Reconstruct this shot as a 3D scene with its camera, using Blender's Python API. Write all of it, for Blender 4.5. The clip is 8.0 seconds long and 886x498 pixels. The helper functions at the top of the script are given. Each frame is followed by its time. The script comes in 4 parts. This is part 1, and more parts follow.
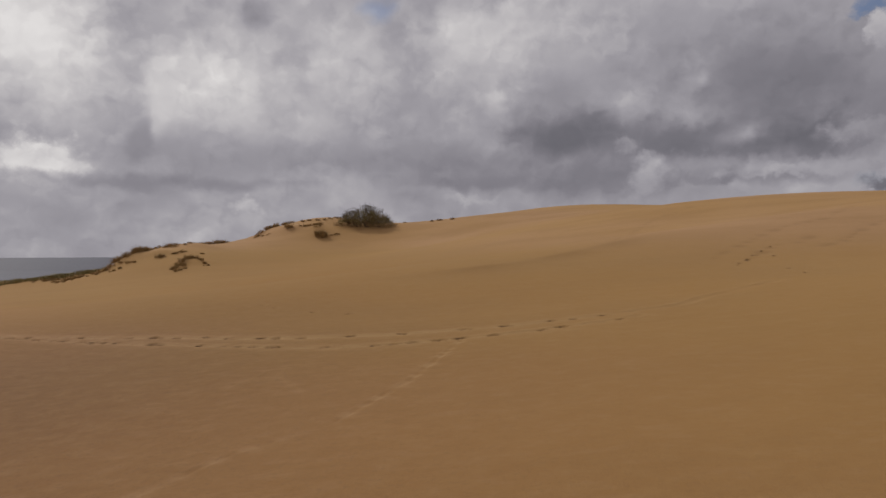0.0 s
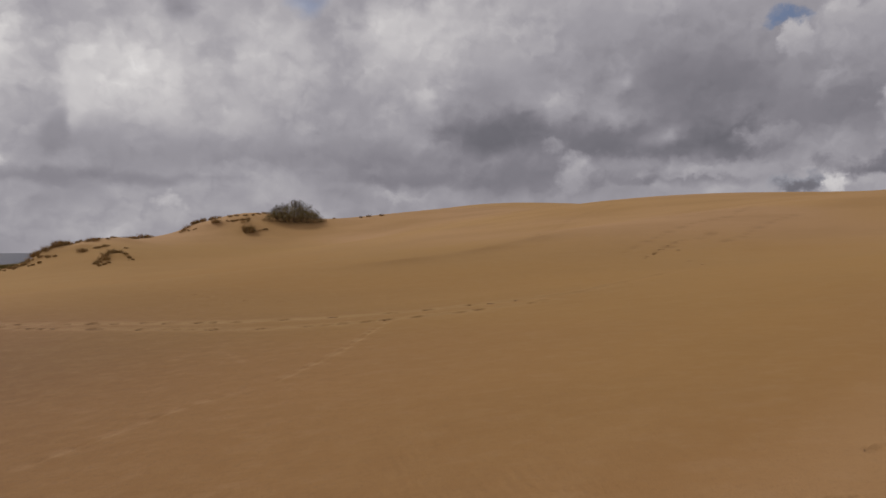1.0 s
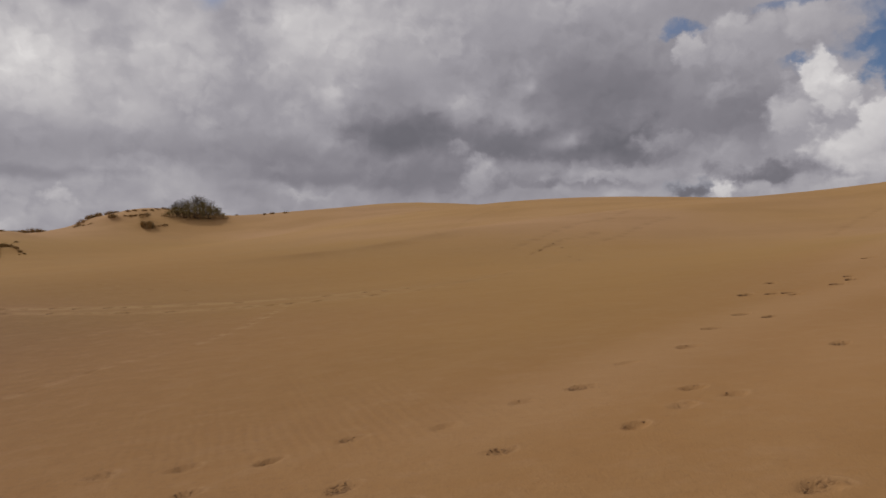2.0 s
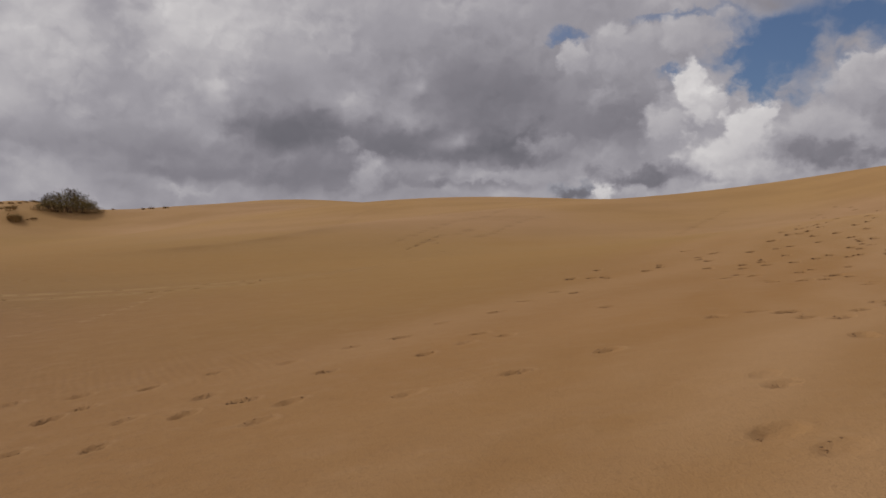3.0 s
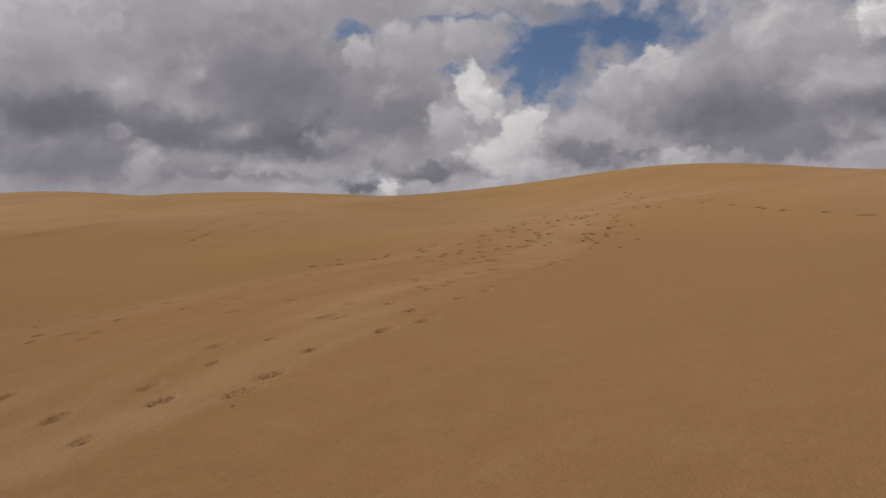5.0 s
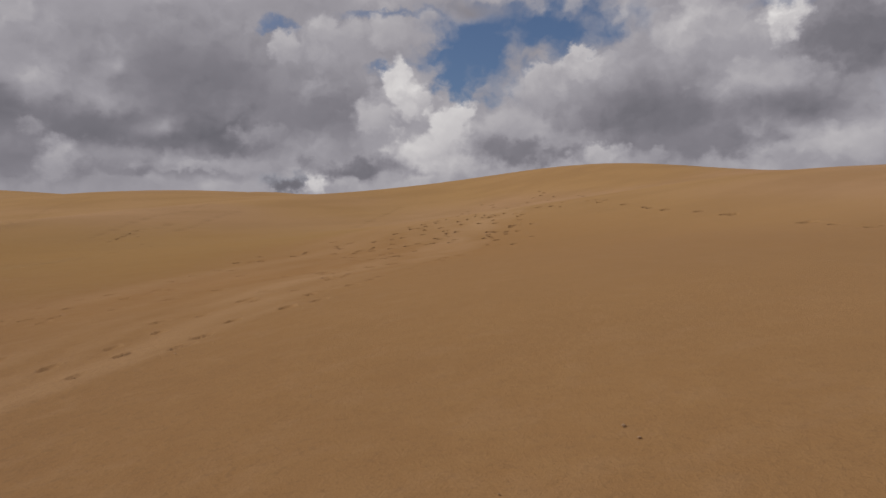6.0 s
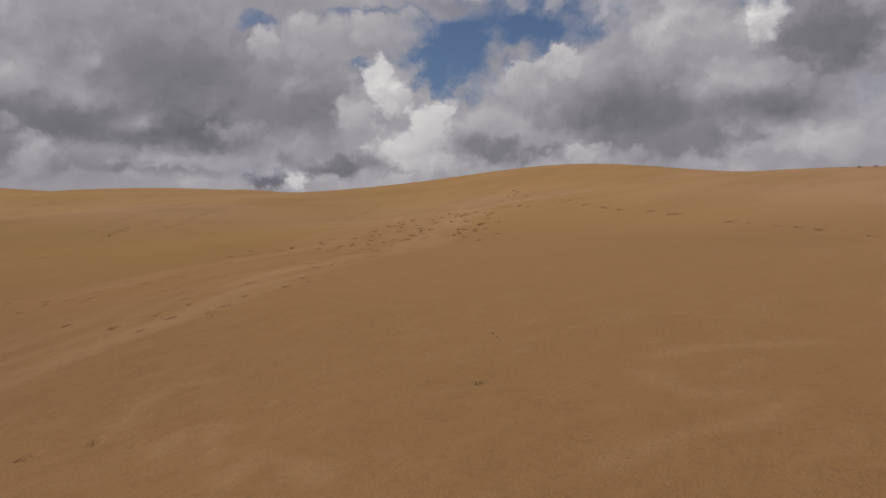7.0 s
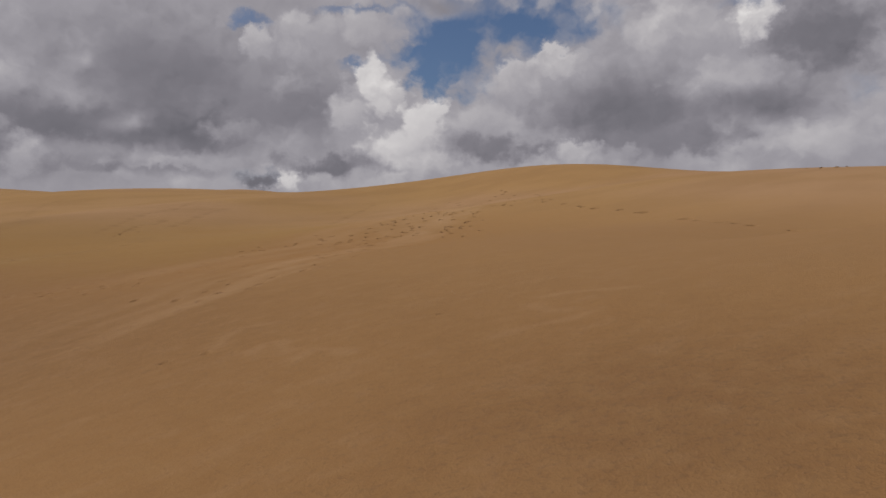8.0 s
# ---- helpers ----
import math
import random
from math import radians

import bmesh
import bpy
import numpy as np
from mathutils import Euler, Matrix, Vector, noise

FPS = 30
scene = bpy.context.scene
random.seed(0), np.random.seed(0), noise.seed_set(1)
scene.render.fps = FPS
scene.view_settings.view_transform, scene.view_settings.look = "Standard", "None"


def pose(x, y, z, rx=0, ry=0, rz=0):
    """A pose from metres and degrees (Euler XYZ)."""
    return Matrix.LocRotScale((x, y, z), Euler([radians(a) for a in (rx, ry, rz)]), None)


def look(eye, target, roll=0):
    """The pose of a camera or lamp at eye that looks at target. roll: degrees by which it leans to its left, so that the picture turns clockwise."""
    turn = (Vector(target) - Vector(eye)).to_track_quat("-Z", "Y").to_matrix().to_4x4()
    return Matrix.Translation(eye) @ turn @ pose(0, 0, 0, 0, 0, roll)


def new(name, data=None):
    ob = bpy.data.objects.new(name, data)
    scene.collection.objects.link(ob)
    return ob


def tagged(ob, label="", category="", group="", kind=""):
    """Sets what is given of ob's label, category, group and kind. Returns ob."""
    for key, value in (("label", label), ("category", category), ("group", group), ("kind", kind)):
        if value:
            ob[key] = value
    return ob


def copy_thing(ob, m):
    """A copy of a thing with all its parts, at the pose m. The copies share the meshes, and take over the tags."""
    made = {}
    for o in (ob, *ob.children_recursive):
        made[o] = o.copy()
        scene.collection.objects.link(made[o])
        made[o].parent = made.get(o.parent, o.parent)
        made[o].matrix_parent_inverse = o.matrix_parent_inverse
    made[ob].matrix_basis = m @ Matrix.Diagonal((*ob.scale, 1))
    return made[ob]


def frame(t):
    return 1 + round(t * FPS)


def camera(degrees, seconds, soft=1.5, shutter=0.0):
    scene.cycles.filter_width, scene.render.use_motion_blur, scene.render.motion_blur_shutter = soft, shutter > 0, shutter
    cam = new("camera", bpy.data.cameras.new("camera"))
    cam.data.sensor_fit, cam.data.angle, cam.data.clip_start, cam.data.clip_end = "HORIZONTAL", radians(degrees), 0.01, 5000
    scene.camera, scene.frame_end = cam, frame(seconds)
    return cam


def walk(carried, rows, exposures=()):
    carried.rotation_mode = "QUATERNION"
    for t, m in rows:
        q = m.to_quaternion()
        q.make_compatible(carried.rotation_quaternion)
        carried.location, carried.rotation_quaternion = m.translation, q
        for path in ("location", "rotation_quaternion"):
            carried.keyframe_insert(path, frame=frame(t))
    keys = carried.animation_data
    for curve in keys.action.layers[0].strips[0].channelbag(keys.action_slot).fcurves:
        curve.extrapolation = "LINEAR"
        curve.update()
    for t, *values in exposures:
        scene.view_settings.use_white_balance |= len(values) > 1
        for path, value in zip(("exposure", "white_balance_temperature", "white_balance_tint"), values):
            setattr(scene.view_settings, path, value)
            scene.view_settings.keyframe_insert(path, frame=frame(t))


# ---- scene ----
# camera and its walk
cam = camera(60.0, 8.0)
# seconds, eye, yaw, pitch, roll
PATH = [
    (0, (-0.000, -0.002, 3.802), 0.04, 0.41, -0.19),
    (0.5, (-0.009, -0.735, 3.733), -2.38, 0.31, -0.01),
    (1, (0.013, -1.742, 3.583), -5.25, 0.22, 0.07),
    (1.5, (0.027, -3.099, 3.473), -8.61, 0.16, 0.34),
    (1.7, (-0.019, -3.524, 3.416), -10.03, 0.21, 0.45),
    (2.8, (0.013, -5.780, 3.158), -18.92, 0.29, 1.01),
    (3, (-0.025, -6.249, 3.124), -20.59, 0.29, 1.01),
    (3.5, (-0.230, -7.627, 3.118), -24.53, 0.17, 0.92),
    (4, (-0.553, -8.873, 3.101), -28.54, 0.15, 0.71),
    (4.5, (-0.982, -10.119, 3.107), -32.45, 0.11, 0.67),
    (5, (-1.467, -11.345, 3.097), -36.38, 0.06, 0.65),
    (5.2, (-1.674, -11.805, 3.074), -37.80, 0.08, 0.55),
    (6.3, (-3.139, -14.586, 3.125), -42.59, -0.20, 0.38),
    (6.5, (-3.528, -15.048, 3.103), -42.97, -0.22, 0.48),
    (7, (-4.448, -16.262, 3.040), -43.15, -0.30, 0.38),
    (7.5, (-5.531, -17.537, 3.002), -43.36, -0.41, 0.27),
    (8, (-6.686, -18.968, 2.913), -43.66, -0.39, 0.18),
]


def aim(eye, yaw, pitch, roll):
    a, p = radians(yaw), radians(pitch)
    way = Vector((-math.sin(a) * math.cos(p), math.cos(a) * math.cos(p), math.sin(p)))
    return look(eye, Vector(eye) + way, roll)


walk(cam, [(t, aim(eye, yaw, pitch, roll)) for t, eye, yaw, pitch, roll in PATH])

# ---------------------------------------------------------------- sky and sun
SUN_AZ, SUN_EL = 316.0, 40.0      # compass degrees from +y towards +x, and height
world = bpy.data.worlds.new("sky")
scene.world = world
world.use_nodes = True
wt = world.node_tree
wt.nodes.clear()


class Net:
    """Small helper to write node trees."""

    def __init__(self, tree):
        self.tree = tree

    def node(self, kind, op=""):
        n = self.tree.nodes.new(kind)
        if op:
            n.operation = op
        return n

    def put(self, socket, value):
        if hasattr(value, "is_linked"):
            self.tree.links.new(value, socket)
        else:
            socket.default_value = value

    def math(self, op, a, b=0.0, c=0.0):
        n = self.node("ShaderNodeMath", op)
        for s, v in zip(n.inputs, (a, b, c)):
            self.put(s, v)
        return n.outputs[0]

    def vmath(self, op, a, b=(0, 0, 0), c=(0, 0, 0), out=0):
        n = self.node("ShaderNodeVectorMath", op)
        for s, v in zip(n.inputs, (a, b, c)):
            self.put(s, v)
        return n.outputs[out]

    def noise(self, vec, scale, detail=4.0, rough=0.5, out="Fac"):
        n = self.node("ShaderNodeTexNoise")
        if vec is not None:
            self.put(n.inputs["Vector"], vec)
        n.inputs["Scale"].default_value = scale
        n.inputs["Detail"].default_value = detail
        n.inputs["Roughness"].default_value = rough
        return n.outputs[out]

    def ramp(self, fac, stops, mode="LINEAR"):
        n = self.node("ShaderNodeValToRGB")
        n.color_ramp.interpolation = mode
        e = n.color_ramp.elements
        while len(e) < len(stops):
            e.new(0.5)
        for k, (p, col) in zip(e, stops):
            k.position = p
            k.color = (*col, 1) if len(col) == 3 else col
        self.put(n.inputs[0], fac)
        return n.outputs[0]

    def span(self, v, a, b, c=0.0, d=1.0, smooth=True):
        n = self.node("ShaderNodeMapRange")
        n.interpolation_type = "SMOOTHSTEP" if smooth else "LINEAR"
        for s, x in zip(n.inputs, (v, a, b, c, d)):
            self.put(s, x)
        return n.outputs[0]

    def mix(self, fac, a, b, mode="MIX"):
        n = self.node("ShaderNodeMix")
        n.data_type, n.blend_type = "RGBA", mode
        self.put(n.inputs[0], fac)
        for s, v in ((n.inputs[6], a), (n.inputs[7], b)):
            self.put(s, (*v, 1) if isinstance(v, tuple) and len(v) == 3 else v)
        return n.outputs[2]


w = Net(wt)
# clouds, each painted before the one above it in its list: azimuth, height, half width, half height (degrees), softness, tone of the sunny top, tone of the foot
SEAWARD = [
    (-28.1, 14.0, 4.9, 5.1, 0.70, 0.86, 0.78), (-14.2, 16.4, 7.9, 2.5, 0.90, 0.67, 0.64), (-28.1, 6.2, 3.3, 1.6, 0.50, 0.84, 0.74),
    (-16.2, 11.5, 5.8, 3.8, 0.58, 0.82, 0.68), (-20.2, 10.5, 1.5, 2.5, 0.60, 0.78, 0.70), (-15.8, 7.6, 6.6, 1.4, 0.80, 0.62, 0.54),
    (-19.7, 5.2, 9.0, 0.5, 0.70, 0.54, 0.52), (-26.8, 4.1, 5.4, 0.7, 0.60, 0.62, 0.60), (-14.4, 3.7, 0.9, 0.5, 0.50, 0.72, 0.66),
    (-9.4, 9.4, 2.1, 2.1, 0.70, 0.72, 0.62), (-21.6, 7.9, 0.8, 1.9, 0.60, 0.56, 0.53), (-13.8, 17.2, 1.4, 1.1, 0.70, 0.55, 0.54),
]
MIDDLE = [
    (-6.9, 13.6, 3.1, 3.0, 0.60, 0.76, 0.68), (2.4, 15.3, 4.2, 3.2, 0.60, 0.77, 0.68), (9.1, 16.1, 4.5, 3.0, 0.80, 0.73, 0.66),
    (-6.1, 7.2, 6.3, 1.4, 0.70, 0.60, 0.52), (2.8, 5.4, 7.2, 0.8, 0.60, 0.53, 0.50), (-6.7, 13.5, 3.3, 3.4, 0.80, 0.72, 0.66),
    (5.1, 15.2, 2.4, 3.0, 0.60, 0.74, 0.66), (3.8, 11.4, 1.1, 1.4, 0.60, 0.73, 0.64), (14.2, 15.8, 5.8, 3.4, 0.80, 0.65, 0.56),
    (23.1, 17.2, 6.7, 2.1, 0.70, 0.67, 0.56), (9.4, 8.6, 5.1, 1.9, 0.55, 0.46, 0.42), (0.8, 6.9, 5.6, 1.2, 0.80, 0.54, 0.50),
]
GREY = [
    (24.4, 11.6, 8.0, 3.6, 0.80, 0.50, 0.46), (16.5, 7.8, 5.0, 1.7, 0.60, 0.48, 0.44), (21.1, 8.1, 1.7, 0.8, 0.90, 0.62, 0.56),
    (18.5, 12.3, 0.8, 0.4, 0.80, 0.63, 0.60), (13.6, 7.6, 1.1, 0.5, 0.50, 0.60, 0.52), (25.4, 7.4, 3.8, 0.7, 0.50, 0.60, 0.52),
    (14.9, 5.0, 1.0, 0.9, 0.40, 0.70, 0.62), (17.8, 5.4, 2.9, 0.7, 0.50, 0.56, 0.50), (2.6, 3.9, 2.3, 0.4, 0.50, 0.66, 0.60),
    (-2.4, 4.4, 1.8, 0.6, 0.60, 0.58, 0.54), (23.3, 5.4, 4.6, 0.6, 0.60, 0.54, 0.50), (10.3, 5.7, 6.5, 1.8, 0.70, 0.52, 0.47),
    (24.4, 8.2, 6.5, 1.8, 0.60, 0.47, 0.43),
]
GAPS = [
    (44.6, 14.5, 5.3, 3.6, 0.45, -1.00), (49.8, 15.9, 6.2, 2.5, 0.50, -1.00), (37.6, 16.8, 3.3, 0.5, 0.40, -0.70),
    (29.2, 15.5, 1.8, 0.6, 0.50, -0.75), (37.4, 12.7, 1.9, 0.8, 0.40, -0.90), (42.5, 12.5, 2.1, 1.8, 0.30, -1.00),
    (71.7, 10.0, 1.1, 1.0, 0.50, -0.60), (65.3, 16.5, 2.2, 0.5, 0.50, -0.50), (-4.9, 17.8, 1.3, 0.8, 0.70, -0.45),
    (30.3, 4.8, 2.0, 0.5, 0.50, -0.30),
]
HEADS = [
    (31.1, 12.7, 2.8, 2.5, 0.35, 0.60, 0.50), (33.5, 14.4, 3.5, 2.2, 0.28, 0.69, 0.54), (29.8, 14.0, 1.0, 1.4, 0.30, 0.71, 0.57),
    (38.3, 15.3, 3.4, 1.9, 0.32, 0.69, 0.56), (35.2, 11.7, 3.7, 1.9, 0.40, 0.58, 0.50), (33.5, 9.6, 4.5, 1.9, 0.60, 0.52, 0.48),
    (43.5, 17.2, 2.3, 0.7, 0.80, 0.54, 0.52), (36.8, 9.5, 2.2, 2.6, 0.40, 0.72, 0.58), (38.9, 11.4, 2.0, 2.3, 0.22, 0.80, 0.68),
    (42.1, 9.3, 1.9, 2.1, 0.24, 0.81, 0.69), (41.3, 6.7, 3.6, 2.1, 0.35, 0.77, 0.64), (46.7, 8.8, 3.2, 1.5, 0.40, 0.71, 0.54),
]
LANDWARD = [
    (49.2, 11.9, 2.6, 1.9, 0.28, 0.71, 0.58), (52.4, 13.1, 2.4, 1.4, 0.22, 0.75, 0.62), (54.4, 10.6, 5.7, 3.3, 0.50, 0.64, 0.48),
    (60.1, 14.7, 4.0, 3.6, 0.40, 0.71, 0.57), (61.4, 12.2, 3.4, 2.5, 0.70, 0.62, 0.54), (56.8, 9.7, 6.0, 2.3, 0.70, 0.48, 0.44),
    (47.8, 7.1, 4.2, 1.0, 0.50, 0.52, 0.46), (70.0, 13.5, 4.3, 3.4, 0.50, 0.49, 0.44), (64.4, 11.2, 4.0, 1.8, 0.50, 0.70, 0.58),
    (70.7, 9.0, 3.0, 2.1, 0.60, 0.66, 0.60), (66.6, 9.6, 4.2, 1.3, 0.60, 0.49, 0.44), (65.6, 15.4, 1.7, 1.6, 0.35, 0.85, 0.70),
]
SKYLINE = [
    (68.7, 6.7, 5.1, 1.5, 0.50, 0.69, 0.62), (61.5, 7.5, 5.3, 1.2, 0.50, 0.52, 0.48), (53.6, 7.0, 1.8, 0.9, 0.35, 0.72, 0.60),
    (57.6, 6.9, 0.9, 0.8, 0.40, 0.62, 0.54), (28.3, 8.1, 2.2, 0.9, 0.50, 0.60, 0.52), (21.4, 8.6, 1.2, 0.6, 0.90, 0.62, 0.57),
    (14.9, 5.7, 1.4, 1.3, 0.50, 0.66, 0.58), (19.1, 5.9, 2.6, 1.2, 0.50, 0.58, 0.52), (35.2, 5.9, 5.0, 0.9, 0.50, 0.50, 0.45),
    (24.4, 5.6, 4.6, 0.5, 0.50, 0.64, 0.58), (30.3, 4.7, 1.7, 0.5, 0.50, 0.46, 0.44), (32.1, 4.6, 0.7, 0.8, 0.50, 0.78, 0.68),
]

way = w.node("ShaderNodeTexCoord").outputs["Generated"]
sep = w.node("ShaderNodeSeparateXYZ")
w.put(sep.inputs[0], way)
sx, sy, sz = sep.outputs
azimuth = w.math("MULTIPLY", w.math("ARCTAN2", sx, sy), 57.29578)
lift = w.math("MULTIPLY", w.math("ARCSINE", sz), 57.29578)
comb = w.node("ShaderNodeCombineXYZ")
w.put(comb.inputs[0], azimuth)
w.put(comb.inputs[1], lift)
# the cloud pattern lies in degrees, a little flattened
sheet = w.vmath("MULTIPLY", comb.outputs[0], (0.1, 0.11, 0.0))
HALF = (0.5, 0.5, 0.5)
swirl = w.vmath("SUBTRACT", w.noise(sheet, 2.2, 3.0, 0.5, "Color"), HALF)
curl = w.vmath("SUBTRACT", w.noise(sheet, 8.0, 4.0, 0.55, "Color"), HALF)
frill = w.vmath("SUBTRACT", w.noise(sheet, 34.0, 4.0, 0.6, "Color"), HALF)
spot = w.vmath("MULTIPLY_ADD", swirl, (3.2, 2.0, 0.0), comb.outputs[0])
mild = w.vmath("MULTIPLY_ADD", curl, (0.9, 0.7, 0.0), spot)
spot = w.vmath("MULTIPLY_ADD", curl, (2.3, 1.9, 0.0), spot)
spot = w.vmath("MULTIPLY_ADD", frill, (0.5, 0.45, 0.0), spot)


def billow(vec, scale, detail, smooth):
    """Heaped cloud relief, about 0 in the mean, higher in the middle of each heap."""
    v = w.node("ShaderNodeTexVoronoi")
    v.feature, v.voronoi_dimensions = "SMOOTH_F1", "2D"
    w.put(v.inputs["Vector"], vec)
    v.inputs["Scale"].default_value = scale
    v.inputs["Detail"].default_value = detail
    v.inputs["Roughness"].default_value = 0.5
    v.inputs["Smoothness"].default_value = smooth
    return w.math("SUBTRACT", 0.5, v.outputs["Distance"])


# relief of the heaps, and which way each of them faces: the sun stands high on the left
heaped = w.vmath("MULTIPLY_ADD", curl, (0.16, 0.16, 0.0), sheet)
relief = billow(heaped, 4.5, 2.5, 0.8)
mass = w.noise(heaped, 3.6, 3.5, 0.45)
side = w.math("SUBTRACT", mass, w.noise(w.vmath("ADD", heaped, (-0.03, 0.05, 0.0)), 3.6, 3.5, 0.45))
patch = w.span(w.noise(sheet, 2.6, 2.0, 0.5), 0.40, 0.62)
broad = w.noise(sheet, 1.3, 3.0, 0.5)
wisps = w.noise(w.vmath("MULTIPLY_ADD", curl, (0.12, 0.10, 0.0), sheet), 5.0, 5.0, 0.5)

tone = w.math("MULTIPLY_ADD", w.math("SUBTRACT", broad, 0.5), 0.22, 0.60)
tone = w.math("MULTIPLY_ADD", w.math("SUBTRACT", wisps, 0.5), 0.07, tone)
cover = 1.0


def inside(az, el, wide, high, soft):
    """How far each direction lies within a cloud, 0 to 1, and its place in it."""
    place = w.vmath("MULTIPLY_ADD", spot if soft < 0.55 else mild, (1 / wide, 1 / high, 0), (-az / wide, -el / high, 0))
    away = w.math("MULTIPLY_ADD", relief, -0.7 if soft < 0.55 else -0.4, w.vmath("LENGTH", place, out=1))
    return w.span(away, 1 + 0.9 * soft, max(0.05, 1 - 1.2 * soft)), place


def paint(rows):
    global tone, cover
    for az, el, wide, high, soft, top, foot in rows:
        within, place = inside(az, el, wide, high, soft)
        lit = w.math("MULTIPLY_ADD", w.vmath("DOT_PRODUCT", place, (-0.35, 0.85, 0), out=1), 0.5 * (top - foot), 0.5 * (top + foot))
        tone = w.math("MULTIPLY_ADD", w.math("SUBTRACT", lit, tone), within, tone)
        if cover != 1.0:
            cover = w.math("MULTIPLY_ADD", w.math("SUBTRACT", 1.0, cover), within, cover)


def clear(rows):
    """Openings through which the blue shows; the last number says how clear."""
    global cover
    for az, el, wide, high, soft, much in rows:
        within, _ = inside(az, el, wide, high, soft)
        cover = w.math("MULTIPLY", cover, w.math("MULTIPLY_ADD", within, much, 1.0))


paint(SEAWARD)
paint(MIDDLE)
paint(GREY)
clear(GAPS)
paint(HEADS)
paint(LANDWARD)
paint(SKYLINE)
# heaps: lit on their sunny side, more so where the cloud stands in the sun
tone = w.math("MULTIPLY_ADD", w.math("SUBTRACT", tone, 0.58), 1.14, 0.575)
tone = w.math("MULTIPLY_ADD", side, w.math("MULTIPLY", w.span(tone, 0.45, 0.80, 0.14, 0.40), w.math("MULTIPLY_ADD", patch, 0.75, 0.25)), tone)
tone = w.math("MULTIPLY_ADD", w.math("SUBTRACT", w.noise(heaped, 11.0, 4.0, 0.5), 0.5), w.math("MULTIPLY_ADD", patch, 0.035, 0.008), tone)
cloud_col = w.ramp(tone, [(0.30, (0.72, 0.70, 0.86)), (0.40, (1.34, 1.30, 1.50)), (0.50, (2.28, 2.17, 2.44)), (0.60, (3.42, 3.27, 3.57)), (0.70, (4.84, 4.64, 4.82)), (0.80, (6.48, 6.24, 6.25)), (0.92, (8.7, 8.45, 8.30))])
nish = w.node("ShaderNodeTexSky")
nish.sky_type, nish.sun_disc = "NISHITA", False
nish.sun_elevation, nish.sun_rotation = radians(SUN_EL), radians(SUN_AZ)
sky_col = w.mix(1.0, nish.outputs[0], (0.46, 0.51, 0.63), "MULTIPLY")
both = w.mix(cover, sky_col, cloud_col)
bg = w.node("ShaderNodeBackground")
w.put(bg.inputs[0], both)
bg.inputs[1].default_value = 0.097
out = w.node("ShaderNodeOutputWorld")
wt.links.new(bg.outputs[0], out.inputs[0])

sun = new("sun", bpy.data.lights.new("sun", "SUN"))
sun.data.energy, sun.data.angle, sun.data.color = 1.82, radians(3), (1.0, 0.94, 0.84)
a, e = radians(SUN_AZ), radians(SUN_EL)
sun.matrix_world = look((0, 0, 40), Vector((0, 0, 40)) - Vector((math.sin(a) * math.cos(e), math.cos(a) * math.cos(e), math.sin(e))))


# ---------------------------------------------------------------- materials
def material(name, rough=0.9):
    m = bpy.data.materials.new(name)
    m.use_nodes = True
    m.node_tree.nodes.clear()
    n = Net(m.node_tree)
    bsdf = n.node("ShaderNodeBsdfPrincipled")
    bsdf.inputs["Roughness"].default_value = rough
    o = n.node("ShaderNodeOutputMaterial")
    m.node_tree.links.new(bsdf.outputs[0], o.inputs[0])
    return m, n, bsdf


